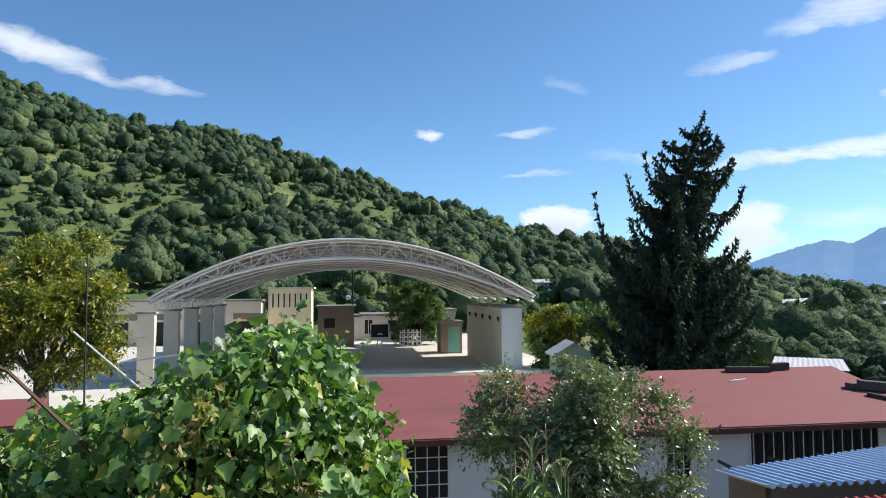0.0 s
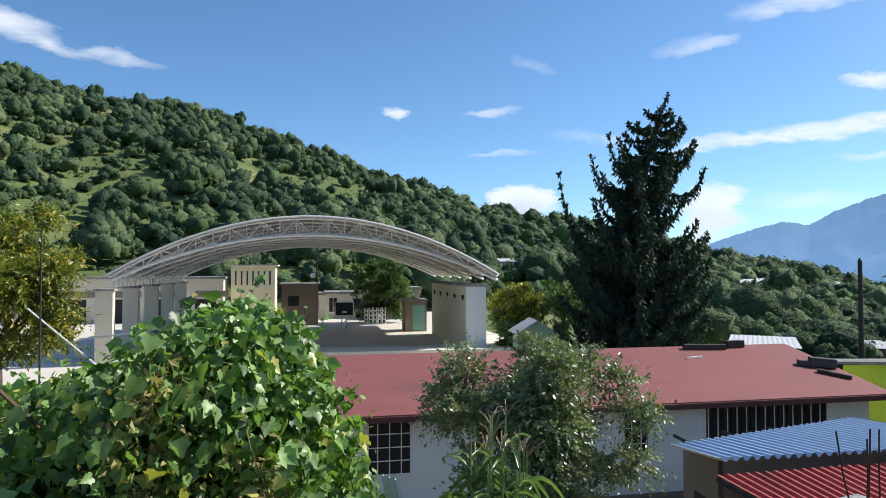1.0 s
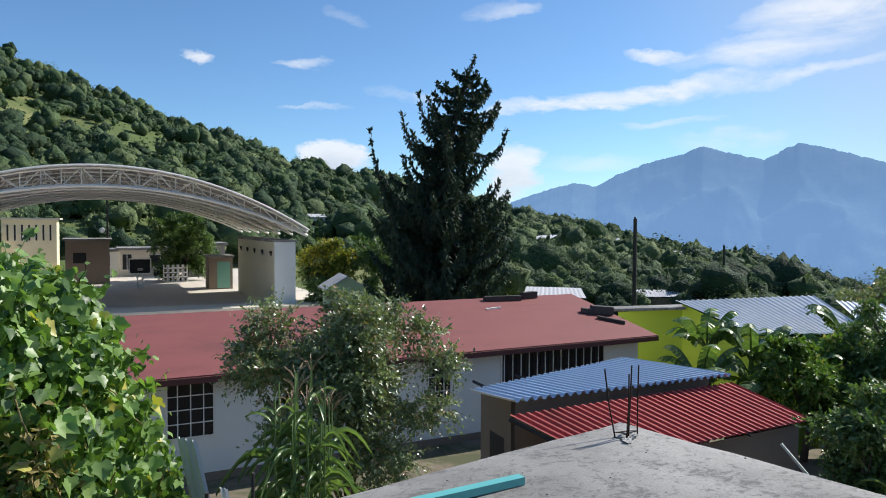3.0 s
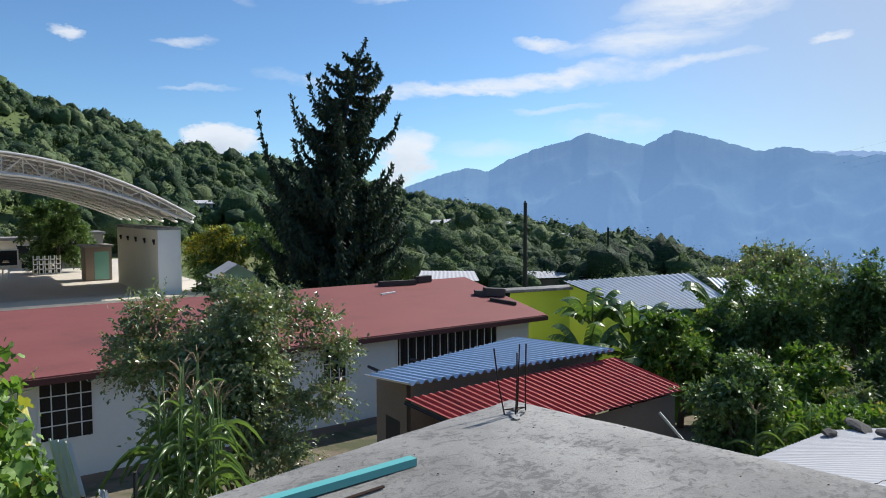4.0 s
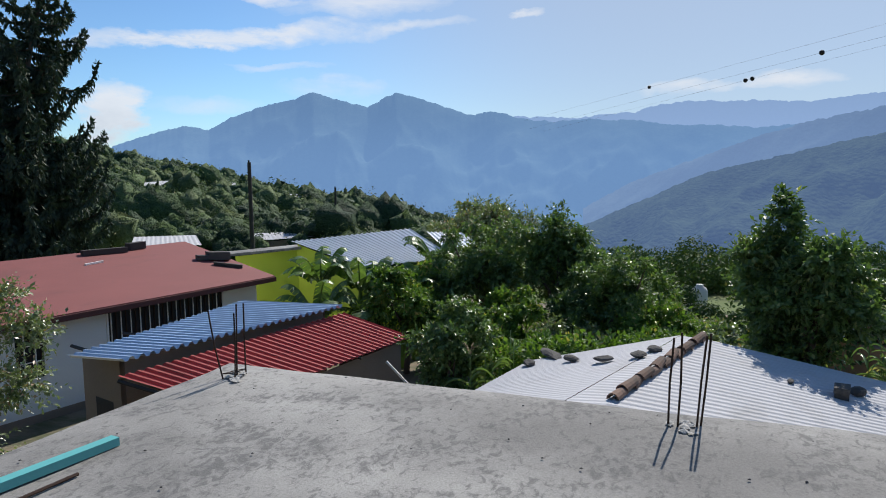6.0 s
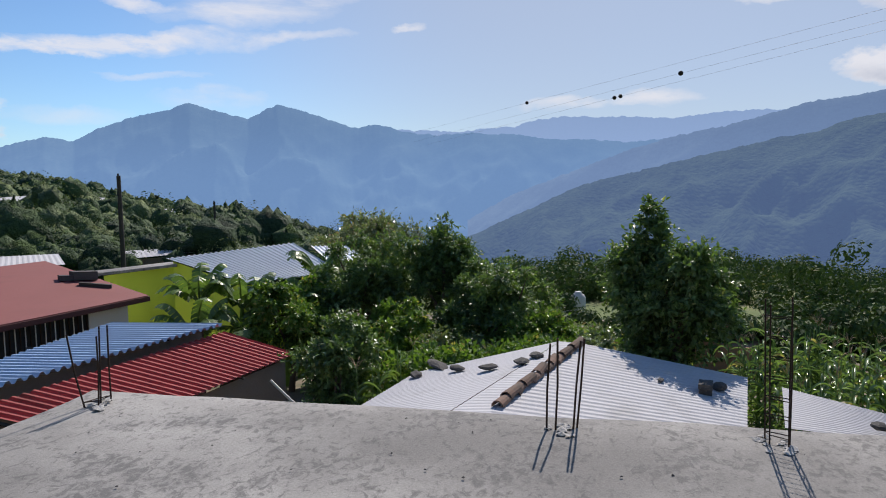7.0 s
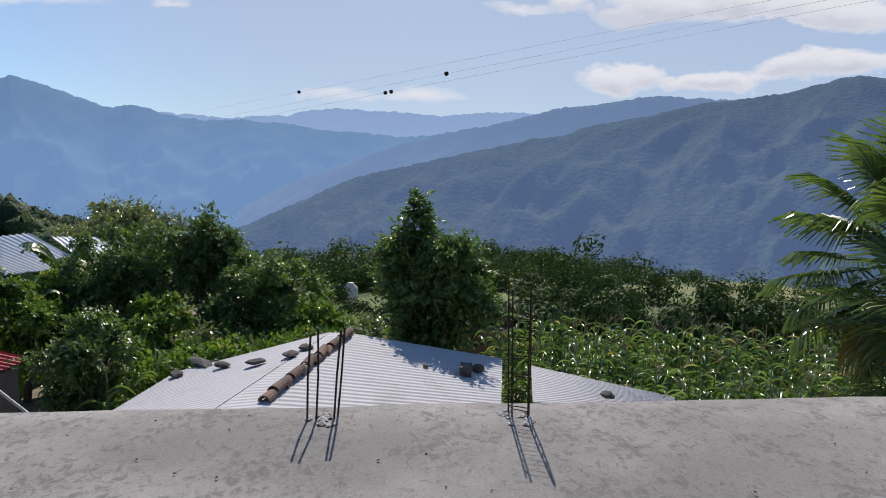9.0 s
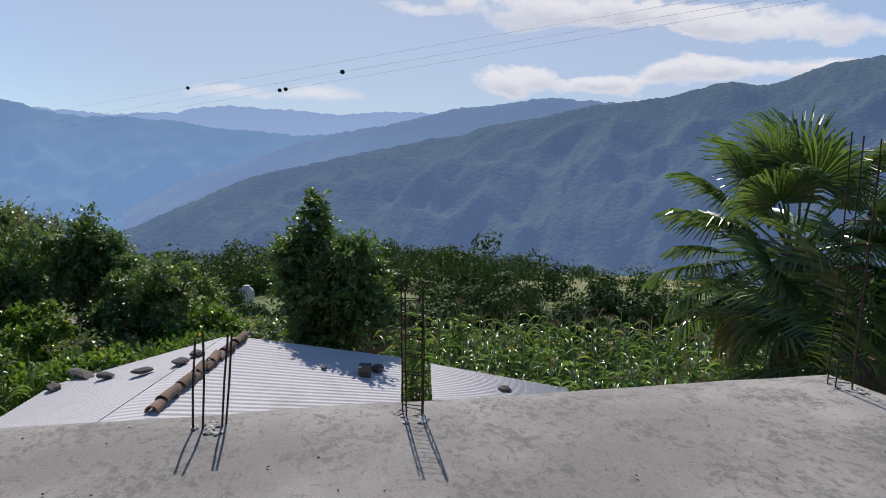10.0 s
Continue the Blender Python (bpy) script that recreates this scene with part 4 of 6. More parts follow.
part("wall", g, surface("pale_green_wall", (0.45, 0.58, 0.38), 0.85), hut)
for s in (1, -1):
    part("roof_slope", Geo().slab([(-.1, -.2, -1.35), (-.1, 2.6, -1.35), (-.1 - 1.25 * s, 2.6, -2.1), (-.1 - 1.25 * s, -.2, -2.1)][::s], .06), ROOF_WHITE, hut)

# ---- poles, wires ----
def utility_pole(foot, top, r, label):
    ob = thing("utility_pole", label, "pole", (foot[0], foot[1], foot[2]), 0, "utility poles")
    h = top[2] - foot[2]
    part("post", Geo().tube([(0, 0, 0), (0, 0, h)], [r, r * .75], 10), WOOD_POLE, ob)
    part("insulator", Geo().tube([(-.02, 0, h), (-.02, 0, h + .12)], r * .35, 6), DARK_METAL, ob)


utility_pole((18.0, 41.4, -6.0), (18.0, 41.4, 1.98), 0.15, "dark weathered wooden utility pole behind the roofs")
utility_pole((40.1, 69.4, -9.0), (40.1, 69.4, -.5), 0.16, "thin dark utility pole on the far slope")
utility_pole((-18.2, 23.9, -4.4), (-18.2, 23.9, 2.86), 0.04, "thin pale mast beside the mango tree")
A = [((51.01, 48.35, 6.45), (22.36, .42, 6.31)), ((51.34, 48, 5.65), (22.36, -.6, 6.15)), ((52.35, 46.9, 5.4), (22.33, -1.3, 6.0))]
for i, (a, b) in enumerate(A):
    a, b = Vector(a), Vector(b)
    d = b - a
    wire = thing("power_line", "thin dark power line across the valley sky", "wire", tuple(b), 0, "power lines")
    path = [a + d * t - b for t in np.linspace(-0.1, 1.6, 30)]
    part("cable", Geo().tube(path, 0.0035, 4, False), DARK_METAL, wire)
    for t in ((0.4536,), (0.7168,), (0.587, 0.598))[i]:
        bm = bmesh.new()
        bmesh.ops.create_uvsphere(bm, u_segments=10, v_segments=8, radius=0.11)
        me = bpy.data.meshes.new("marker_ball")
        bm.to_mesh(me)
        bm.free()
        me.materials.append(DARK_METAL)
        ob = new("marker_ball", me)
        ob.parent = wire
        ob.location = a + d * t - b

side_shed = thing("side_shed", "low shed with a red coated roof below the plaza", "shed")
part("roof", Geo().slab([(-12.6, 9.9, -0.95), (-9.7, 11.1, -0.8), (-10.1, 12.2, -0.5), (-13.6, 11.2, -0.55)], .12), TERRACOTTA, side_shed, "red roof coating")
part("wall", Geo().add([(-12.4, 10.2, -4.5), (-9.9, 11.2, -4.5), (-9.9, 11.2, -0.98), (-12.4, 10.2, -1.1), (-10.2, 12.0, -4.5), (-10.2, 12.0, -0.75)], [(0, 1, 2, 3), (1, 4, 5, 2)]), WHITEWASH, side_shed)

# ---- the covered court ----
court = thing("court", "pale concrete plaza and sports court", "court", (-24, 36.9, 0), 18, kind="structure")
part("pavement", Geo().box(-24, 26, -9, 42, -4.9, -3.7), COURT, court)
part("step", Geo().box(10, 24, -1.0, 1.5, -3.7, -3.35), CREAM, court)
canopy = thing("court_canopy", "white arched steel canopy roof over the court", "canopy", (-24, 36.9, 0), 18)
SPAN, DEEP, RISE, EAVE = 22.9, 23.0, 3.5, 1.12


def arch(x, drop=0.0):
    t = (x / SPAN) * 2 - 1
    return EAVE + RISE * (1 - t * t) - drop * (1 - 0.72 * t * t)


g = Geo()
for k in range(41):
    x = SPAN * k / 40
    for y in (-.4, DEEP):
        g.v.append((x, y, arch(x) + .06))
for k in range(40):
    g.f.append((2 * k, 2 * k + 2, 2 * k + 3, 2 * k + 1))
sheet_roof = part("roof_sheet", g, CANOPY, canopy, smooth=True)
for y in (-.42, DEEP):
    part("edge_trim", Geo().tube([(SPAN * k / 40, y, arch(SPAN * k / 40) + .05) for k in range(41)], .07, 6), STEEL, canopy)
trusses = 7
for j in range(trusses):
    y = DEEP * j / (trusses - 1) * 0.97
    g = Geo()
    top = [Vector((SPAN * k / 24, y, arch(SPAN * k / 24) - .05)) for k in range(25)]
    low_chord = [Vector((SPAN * k / 24, y, arch(SPAN * k / 24, 1.05))) for k in range(25)]
    g.tube(top, .055 if j else .08, 4)
    g.tube(low_chord, .08 if j else .1, 4)
    for k in range(1, 24):
        g.tube([top[k], low_chord[k]], .032, 4)
    for k in range(0, 24):
        g.tube([top[k], low_chord[k + 1]] if k % 2 else [low_chord[k], top[k + 1]], .032, 4)
    part("truss", g, STEEL, canopy)
for k in range(1, 18):
    x = SPAN * k / 18
    part("purlin", Geo().box(x - .04, x + .04, 0, DEEP * .98, arch(x) - .09, arch(x) + .01), CANOPY, canopy)
lattice = Geo()
for x in (0.3,):
    for j in range(int(DEEP)):
        y = j
        lattice.tube([(x, y, .45), (x, y + .5, EAVE)], .03, 4)
        lattice.tube([(x, y + .5, EAVE), (x, y + 1, .45)], .03, 4)
    lattice.tube([(x, 0, .45), (x, DEEP, .45)], .04, 4)
part("eave_girder", lattice, STEEL, canopy)
for j in range(5):
    y = -1.6 + j * 5.6
    pier = thing("pier", "wide cream painted pier carrying the canopy", "pier", (-24, 36.9, 0), 18, "canopy piers")
    part("shaft", Geo().box(-.2, .7, y, y + .5, -3.7, .35), CREAM, pier)
    part("cap", Geo().box(-.3, .8, y - .1, y + .6, .35, .47), CONCRETE, pier)
side = thing("canopy_wall", "tall cream and white wall carrying the canopy", "wall", (-24, 36.9, 0), 18)
part("wall", Geo().box(20.95, 22.2, .3, 13.2, -3.7, .42), CREAM, side)
part("end_face", Geo().box(20.93, 22.22, .25, .3, -3.7, .42), WHITEWASH, side, "white painted end face")
part("cap", Geo().box(20.85, 22.3, .2, 13.3, .42, .56), CONCRETE, side)
for j in range(5):
    y = 1.0 + j * 2.6
    part("lamp_bracket", Geo().box(20.8, 20.93, y, y + .16, -.3, -.14).box(20.84, 20.93, y + .05, y + .11, -.45, -.3), DARK_METAL, side)

# houses at the back of the court
tower = thing("yellow_building", "yellow building with tall narrow slots", "building", (-24, 36.9, 0), 18)
part("wall", Geo().box(3.2, 7.6, 32, 36.5, -3.7, 1.85), YELLOW, tower)
part("roof", Geo().box(3.0, 7.9, 31.7, 36.7, 1.85, 2.0), CREAM, tower)
for i in range(7):
    x = 3.6 + i * .57
    part("slot", Geo().box(x, x + .15, 31.99, 32.0, -.1, 1.35), GLASS_DARK, tower)
hall = thing("long_hall", "long pale building with dark doorways behind piers", "building", (-24, 36.9, 0), 18)
part("wall", Geo().box(-26, 2.7, 30, 34, -3.7, .6), CREAM, hall)
part("roof", Geo().box(-26.2, 2.9, 29.5, 34.2, .6, .8), CONCRETE, hall)
for i in range(7):
    part("doorway", Geo().box(-24 + i * 4, -22 + i * 4, 29.98, 30, -3.7, -1.4), GLASS_DARK, hall)
for i in range(7):
    part("band", Geo().box(-24 + i * 4, -21 + i * 4, 29.97, 30.0, -1.2, -.6), BLOCK, hall)
brick = thing("brick_house", "brown brick house with a flat roof", "house", (-24, 36.9, 0), 18)
part("wall", Geo().box(8.6, 12.0, 24.5, 29, -3.7, .05), surface("brown_brick", (0.3, 0.235, 0.2), 0.95, vary=0.25, scale=1, fine=6), brick)
part("roof", Geo().box(8.4, 12.2, 24.2, 29.2, .05, .2), CONCRETE, brick)
part("window", Geo().box(9.2, 10.2, 24.48, 24.5, -1.9, -1.0), GLASS_DARK, brick)


def flat_house(label, x0, x1, y, z1, wall, windows, parapet=0.25, deep=4.0):
    ob = thing("flat_house", label, "house", (-24, 36.9, 0), 18)
    part("wall", Geo().box(x0, x1, y, y + deep, -3.9, z1), wall, ob)
    part("roof", Geo().box(x0 - .2, x1 + .2, y - .35, y + deep + .1, z1, z1 + parapet), CONCRETE, ob)
    for a, b, c, d in windows:
        win = part("window", Geo().box(a, b, y - .02, y, c, d), GLASS_DARK, ob)
        part("window_frame", Geo().box(a - .07, b + .07, y - .05, y - .021, d, d + .08).box(a - .07, b + .07, y - .05, y - .021, c - .08, c).box((a + b) / 2 - .03, (a + b) / 2 + .03, y - .05, y - .021, c, d), STEEL, win)
    return ob


flat_house("pale flat-roofed house with dark windows", 12.9, 18.4, 32.5, -1.1, CREAM, [(15.7, 17.6, -2.7, -1.6), (13.2, 14.0, -3.0, -1.5), (16.0, 17.2, -3.9, -3.1)])
flat_house("white low house with a flat roof", 11.0, 13.2, 35, -1.3, WHITEWASH, [(11.5, 12.1, -2.8, -1.7)])
flat_house("grey block house behind the big tree", 18.8, 22.5, 30, -.6, surface("grey_blockwork", (0.3, 0.28, 0.26), 0.95, vary=0.3), [(19.5, 20.6, -2.2, -1.2)])
booth = thing("booth", "small booth with a pale green door", "booth", (-24, 36.9, 0), 18)
part("wall", Geo().box(19.1, 20.9, 15.5, 17.8, -3.7, -1.15), BLOCK, booth)
part("roof", Geo().box(18.9, 21.0, 15.2, 18, -1.15, -1.0), CONCRETE, booth)
part("door", Geo().box(19.7, 20.7, 15.47, 15.5, -3.6, -1.5), surface("green_door", (0.2, 0.42, 0.34), 0.5), booth, "pale green metal door")
blocks = thing("block_screen", "white openwork block screen by the court", "screen", (-24, 36.9, 0), 18)
for i in range(5):
    for j in range(4):
        x, z = 16.3 + i * .42, -3.7 + j * .4
        part("block", Geo().box(x, x + .36, 24, 24.2, z, z + .1).box(x, x + .08, 24, 24.2, z + .1, z + .36).box(x + .28, x + .36, 24, 24.2, z + .1, z + .36), WHITEWASH, blocks)
hoop = thing("basketball_hoop", "basketball backboard on a white steel post", "hoop", (-24, 36.9, 0), 18)
part("backboard", Geo().box(13.4, 15.0, 19.4, 19.46, -2.55, -1.35), GLASS_DARK, hoop, "dark backboard with a white border")
g = Geo()
for a, b, c, d in ((13.35, 15.05, -1.4, -1.32), (13.35, 15.05, -2.6, -2.52), (13.35, 13.45, -2.52, -1.4), (14.95, 15.05, -2.52, -1.4), (14.02, 14.38, -2.2, -2.14)):
    g.box(a, b, 19.37, 19.4, c, d)
part("border", g, STEEL, hoop)
g = Geo()
for i in range(16):
    a, b = 2 * math.pi * i / 16, 2 * math.pi * (i + 1) / 16
    g.tube([(14.2 + .23 * math.cos(a), 19.1 + .23 * math.sin(a), -2.25), (14.2 + .23 * math.cos(b), 19.1 + .23 * math.sin(b), -2.25)], .02, 4)
part("rim", g, STEEL, hoop)
g = Geo()
for x in (14.0, 14.4):
    g.tube([(x, 19.7, -3.7), (x, 19.6, -1.9)], .06, 6)
for k in range(5):
    g.tube([(14.0, 19.7, -3.6 + k * .35), (14.4, 19.7, -3.4 + k * .35)], .03, 4)
part("post", g, STEEL, hoop)
lamp = thing("lamp_post", "dark lamp post with a white globe", "lamp post", (-21.2, 66.7, -3.7), 0)
part("post", Geo().tube([(0, 0, 0), (0, 0, 7.4)], [.12, .07], 8), DARK_METAL, lamp)
bm = bmesh.new()
bmesh.ops.create_uvsphere(bm, u_segments=12, v_segments=8, radius=.25)
me = bpy.data.meshes.new("globe")
bm.to_mesh(me)
bm.free()
me.materials.append(STEEL)
globe = new("globe", me)
globe.parent, globe.location = lamp, (-.45, 0, 4.6)
part("arm", Geo().tube([(0, 0, 4.5), (-.45, 0, 4.4)], .04, 6), DARK_METAL, lamp)
stairs = thing("metal_rails", "thin white rails and pipe beside the plaza", "rail", (-17.0, 25.0, -4.4), 0)
part("pipe", Geo().tube([(-2.6, 0, 4.4), (.4, 0, 2.2)], .035, 6), STEEL, stairs)
part("rail", Geo().tube([(-.6, .3, 3.2), (2.0, .4, 3.5)], .04, 6), STEEL, stairs)
part("rail_post", Geo().tube([(.4, 0, 2.2), (.4, 0, 0)], .05, 6), STEEL, stairs)

# ---- plants ----
VINE = foliage("vine_leaf", (0.018, 0.06, 0.012), (0.29, 0.44, 0.13), (0.55, 0.5, 0.12), 0.05, 0.42, 0.26, 0.5, 1.6, 0.15)
GUAVA = foliage("small_grey_green_leaf", (0.06, 0.085, 0.042), (0.33, 0.39, 0.2), (0.42, 0.29, 0.2), 0.06, 0.3, 0.2, 0.7)
MANGO = foliage("mango_leaf", (0.04, 0.08, 0.015), (0.24, 0.27, 0.05), (0.5, 0.4, 0.06), 0.25, 0.36, 0.28)
CONIFER = foliage("spruce_needles", (0.018, 0.036, 0.03), (0.065, 0.098, 0.06), None, 0, 0.6, 0.06, 0.25)
BROAD = foliage("dark_broad_leaf", (0.04, 0.085, 0.036), (0.19, 0.28, 0.1), (0.3, 0.33, 0.14), 0.04, 0.4, 0.26, 0.45)
BRIGHT = foliage("bright_leaf", (0.035, 0.085, 0.018), (0.2, 0.31, 0.07), (0.42, 0.36, 0.14), 0.06, 0.42, 0.3, 0.4)
CORN = foliage("maize_leaf", (0.065, 0.125, 0.045), (0.28, 0.39, 0.17), (0.5, 0.42, 0.24), 0.06, 0.3, 0.24, 0.65)
PALM = foliage("palm_blade", (0.045, 0.09, 0.035), (0.17, 0.24, 0.1), None, 0, 0.26, 0.24, 0.75)
PALM_DRY = foliage("dry_palm_blade", (0.14, 0.12, 0.03), (0.34, 0.27, 0.08), None, 0, 0.5, 0.3)
HILL_LEAVES = [foliage("hill_tree_" + k, a, b, (0.26, 0.25, 0.12), 0.03, 0.7, 0.08, 0.2, 0.05, 0.5) for k, a, b in (
    ("dark", (0.016, 0.04, 0.018), (0.055, 0.095, 0.036)), ("green", (0.03, 0.065, 0.022), (0.1, 0.155, 0.05)), ("pale", (0.06, 0.09, 0.03), (0.17, 0.22, 0.085)))]
HILLTREE = HILL_LEAVES[1]
HILL_MASS = [tree_mass("hill_canopy_" + k, a, b) for k, a, b in (
    ("dark", (0.018, 0.042, 0.024), (0.065, 0.108, 0.05)), ("green", (0.03, 0.062, 0.03), (0.115, 0.175, 0.068)), ("pale", (0.055, 0.085, 0.04), (0.18, 0.235, 0.1)))]
TASSEL = surface("dry_tassel", (0.42, 0.3, 0.2), 0.9, vary=0.3)

# mound of climbing vine over a hidden shrub
vine = thing("vine_mound", "mound of climbing vine with large heart-shaped leaves", "vine", (-3.2, 6.0, -4.4))
rng = np.random.default_rng(11)


def vine_surface(u, v):
    """u: 0 to 2 pi round, v: 0 at the foot to 1 at the top."""
    h = 5.72 * np.sin(v * np.pi / 2) ** 0.85
    r = (1 - v ** 2.6) ** 0.5
    lump = 1 + 0.10 * np.sin(u * 3 + 1) + 0.10 * np.sin(u * 7 + v * 9) + 0.06 * np.sin(v * 14 + u * 2) + 0.09 * np.sin(u * 17 + 2) * np.sin(v * 23)
    x = np.cos(u) * np.where(np.cos(u) > 0, 1.42, 4.0) * r * lump + 0.45 * v
    y = np.sin(u) * 1.6 * r * lump
    top = np.interp(x, [-3.6, -1.9, -1.1, -.5, 0.0, .5, .9, 1.3, 1.8], [4.55, 4.75, 4.8, 4.9, 5.22, 5.5, 5.32, 4.95, 4.5])
    return np.stack([x, y, h / 5.72 * top], -1)


# Added core closes the gaps between leaves; its dark green paints the shade inside.
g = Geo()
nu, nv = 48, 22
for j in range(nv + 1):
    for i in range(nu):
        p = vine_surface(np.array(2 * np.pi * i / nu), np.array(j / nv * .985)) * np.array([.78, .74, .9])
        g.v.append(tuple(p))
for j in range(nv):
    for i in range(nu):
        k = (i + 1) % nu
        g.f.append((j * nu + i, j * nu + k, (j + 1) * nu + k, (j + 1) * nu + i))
part("inner_growth", g, surface("painted_inner_shade", (0.025, 0.045, 0.012), 0.9, vary=0.5, fine=12), vine, smooth=True)
count = 18500
u, v = rng.uniform(0, 2 * np.pi, count), rng.uniform(0.2, 1, count) ** 0.8
v = np.minimum(v, 0.995)
p0 = vine_surface(u, v)
e1 = vine_surface(u + .02, v) - p0
e2 = vine_surface(u, np.maximum(v - .02, 0.01)) - p0
out = np.cross(e2, e1)
out /= np.linalg.norm(out, axis=1, keepdims=True) + 1e-9
out = np.where((out * (p0 - np.array([0, 0, 2.5]))).sum(1, keepdims=True) < 0, -out, out)
p0 = p0 + out * np.where(rng.uniform(size=(count, 1)) < .5, rng.uniform(-.1, .14, (count, 1)), rng.uniform(-.7, -.1, (count, 1))) + rng.normal(size=p0.shape) * .05
way = e2 / (np.linalg.norm(e2, axis=1, keepdims=True) + 1e-9) + rng.normal(size=p0.shape) * .75 + np.array([0, 0, -.2])
nor = out * .7 + rng.normal(size=p0.shape) * .75 + np.array([.1, 0, .5])
size = .04 + .115 * rng.uniform(size=count) ** 1.6
cards("leaves", p0, nor, way, size, size * .95, VINE, vine, "heart", seed=3)
# young shoots that stand out of the mound
shoots = 170
u, v = rng.uniform(0, 2 * np.pi, shoots), np.minimum(rng.uniform(.3, 1, shoots) ** .7, .99)
foot = vine_surface(u, v)
lean = foot - np.array([0, 0, 3.2])
lean = lean / np.linalg.norm(lean, axis=1, keepdims=True) * np.array([.5, .5, 1]) + rng.normal(size=foot.shape) * .35 + np.array([0, 0, .35])
tips, stems, P, D = rng.uniform(.15, .42, (shoots, 1)), Geo(), [], []
for k in range(7):
    t = k / 6
    P.append(foot + lean * tips * t - np.array([0, 0, .18]) * t * t + rng.normal(size=foot.shape) * .015)
    D.append(rng.normal(size=foot.shape) + np.array([0, 0, -.3]))
for i in range(shoots):
    stems.tube([tuple(P[k][i]) for k in range(7)], .004, 3, False)
tagged(part("shoots", stems, VINE, vine), kind="stuff")
P, D = np.concatenate(P), np.concatenate(D)
size = rng.uniform(.04, .11, len(P))
cards("shoot_leaves", P, rng.normal(size=P.shape) * .7 + np.array([.2, -.2, .6]), D, size, size * .92, VINE, vine, "heart", seed=4)
g = Geo()
for i in range(60):
    a, t0 = rng.uniform(0, 6.28), rng.uniform(.3, .9)
    pts = [vine_surface(np.array(a + k * .05), np.array(t0 - k * .03)) * 1.02 for k in range(6)]
    g.tube([tuple(q + rng.normal(size=3) * .03) for q in pts], .006, 4)
tagged(part("stem_tangle", g, surface("dry_stem", (0.25, 0.19, 0.09), 0.9), vine), kind="stuff")
count = 1500
a = rng.uniform(0, 6.28, count)
t0 = rng.uniform(.35, .9, count)
spots = np.array([[5.0, .55], [5.6, .6], [4.2, .5], [4.9, .72], [4.0, .42], [5.9, .45]])
pick = rng.integers(0, 6, count)
a, t0 = spots[pick, 0] + rng.normal(size=count) * .1, np.clip(spots[pick, 1] + rng.normal(size=count) * .05, .2, .97)
p0 = vine_surface(a, t0) * 1.0 + rng.normal(size=(count, 3)) * .05
cards("withered_leaves", p0, rng.normal(size=(count, 3)), rng.normal(size=(count, 3)) + np.array([0, 0, -.6]), rng.uniform(.05, .12, count), rng.uniform(.02, .07, count), foliage("withered_leaf", (.25, .2, .07), (.5, .42, .2), None, 0, .8, .3, .2), vine, seed=6)

sheets = thing("leaning_sheet", "pale corrugated sheet leaning beside the vine", "sheet", (-1.05, 6.35, -4.72))
part("sheet", Geo().sheet([(-.32, .05, 4.35), (-.12, -.1, 4.35), (.25, -.1, 2.6), (.0, .1, 2.6)], 3, .02, 2), ROOF_SHINY, sheets, "pale blue corrugated sheet")
part("sheet", Geo().sheet([(.05, .0, 3.9), (.13, -.05, 3.9), (.45, -.1, 2.6), (.32, .05, 2.6)], 2, .015, 2), ROOF_SHINY, sheets)
part("stake", Geo().tube([(-.05, -.1, 0), (-.03, -.12, 3.9)], .018, 6), WOOD_POLE, sheets)
part("stake", Geo().tube([(.3, -.1, 0), (.36, -.1, 4.05)], .016, 6), WOOD_POLE, sheets)
cables = thing("sagging_cable", "brown cable sagging past the vine mound", "cable", (-4.0, 4.4, -4.4))
for k in range(2):
    part("strand", Geo().tube([(-.6, -.45 + k * .03, 5.75), (0, .02 + k * .03, 5.4 - k * .02), (.7, .6 + k * .03, 4.35), (1.7, 1.3, 3.3)], .012, 5), surface("brown_cable", (.12, .07, .04), .8), cables)

# guava-like bush before the school
tree("fruit_tree", "bushy fruit tree with small glossy grey-green leaves", (0.1, 11.0, -4.4), 5, (0.0, 0, 3.7, 1.75, 1.4, 1.1), 36000, .095, .042, GUAVA, 21, "tree", .54, 38, .09, .25,
     extra=[(-1.45, 0, 3.9, .45, .45, .5), (-1.1, .1, 4.35, .5, .45, .4), (1.4, -.2, 3.0, .45, .4, .4), (.3, 0, 4.45, .6, .5, .4), (-.1, .1, 4.68, .35, .3, .25), (1.2, 0, 4.15, .5, .45, .35), (.6, -.3, 2.2, .7, .5, .6), (0.2, -.3, 2.6, .8, .6, .6)])


def corn_leaves(rng, feet, height):
    """Leaves of maize plants: points, normals, ways, lengths, widths."""
    P, N, D, L, W = [], [], [], [], []
    for (x, y, z), h in zip(feet, height):
        turn = rng.uniform(0, 6.28)
        for k in range(14):
            t = (k + 1.5) / 15.5
            a = turn + math.pi * k + rng.normal() * .35
            P.append((x, y, z + h * t * .93))
            D.append((math.cos(a), math.sin(a), rng.uniform(.7, 1.3)))
            N.append((-math.cos(a), -math.sin(a), 1.0))
            L.append(rng.uniform(.6, 1.0) * (1 - .35 * abs(t - .55)))
            W.append(rng.uniform(.065, .1))
    return [np.array(q) for q in (P, N, D, L, W)]


def tassels(geo, rng, feet, height):
    for (x, y, z), h in zip(feet, height):
        for k in range(7):
            a, s = rng.uniform(0, 6.28), rng.uniform(.03, .12)
            geo.tube([(x, y, z + h * .93), (x + s * math.cos(a), y + s * math.sin(a), z + h * .93 + .14), (x + 2 * s * math.cos(a), y + 2 * s * math.sin(a), z + h * .93 + rng.uniform(.15, .26))], .0045, 3, False)


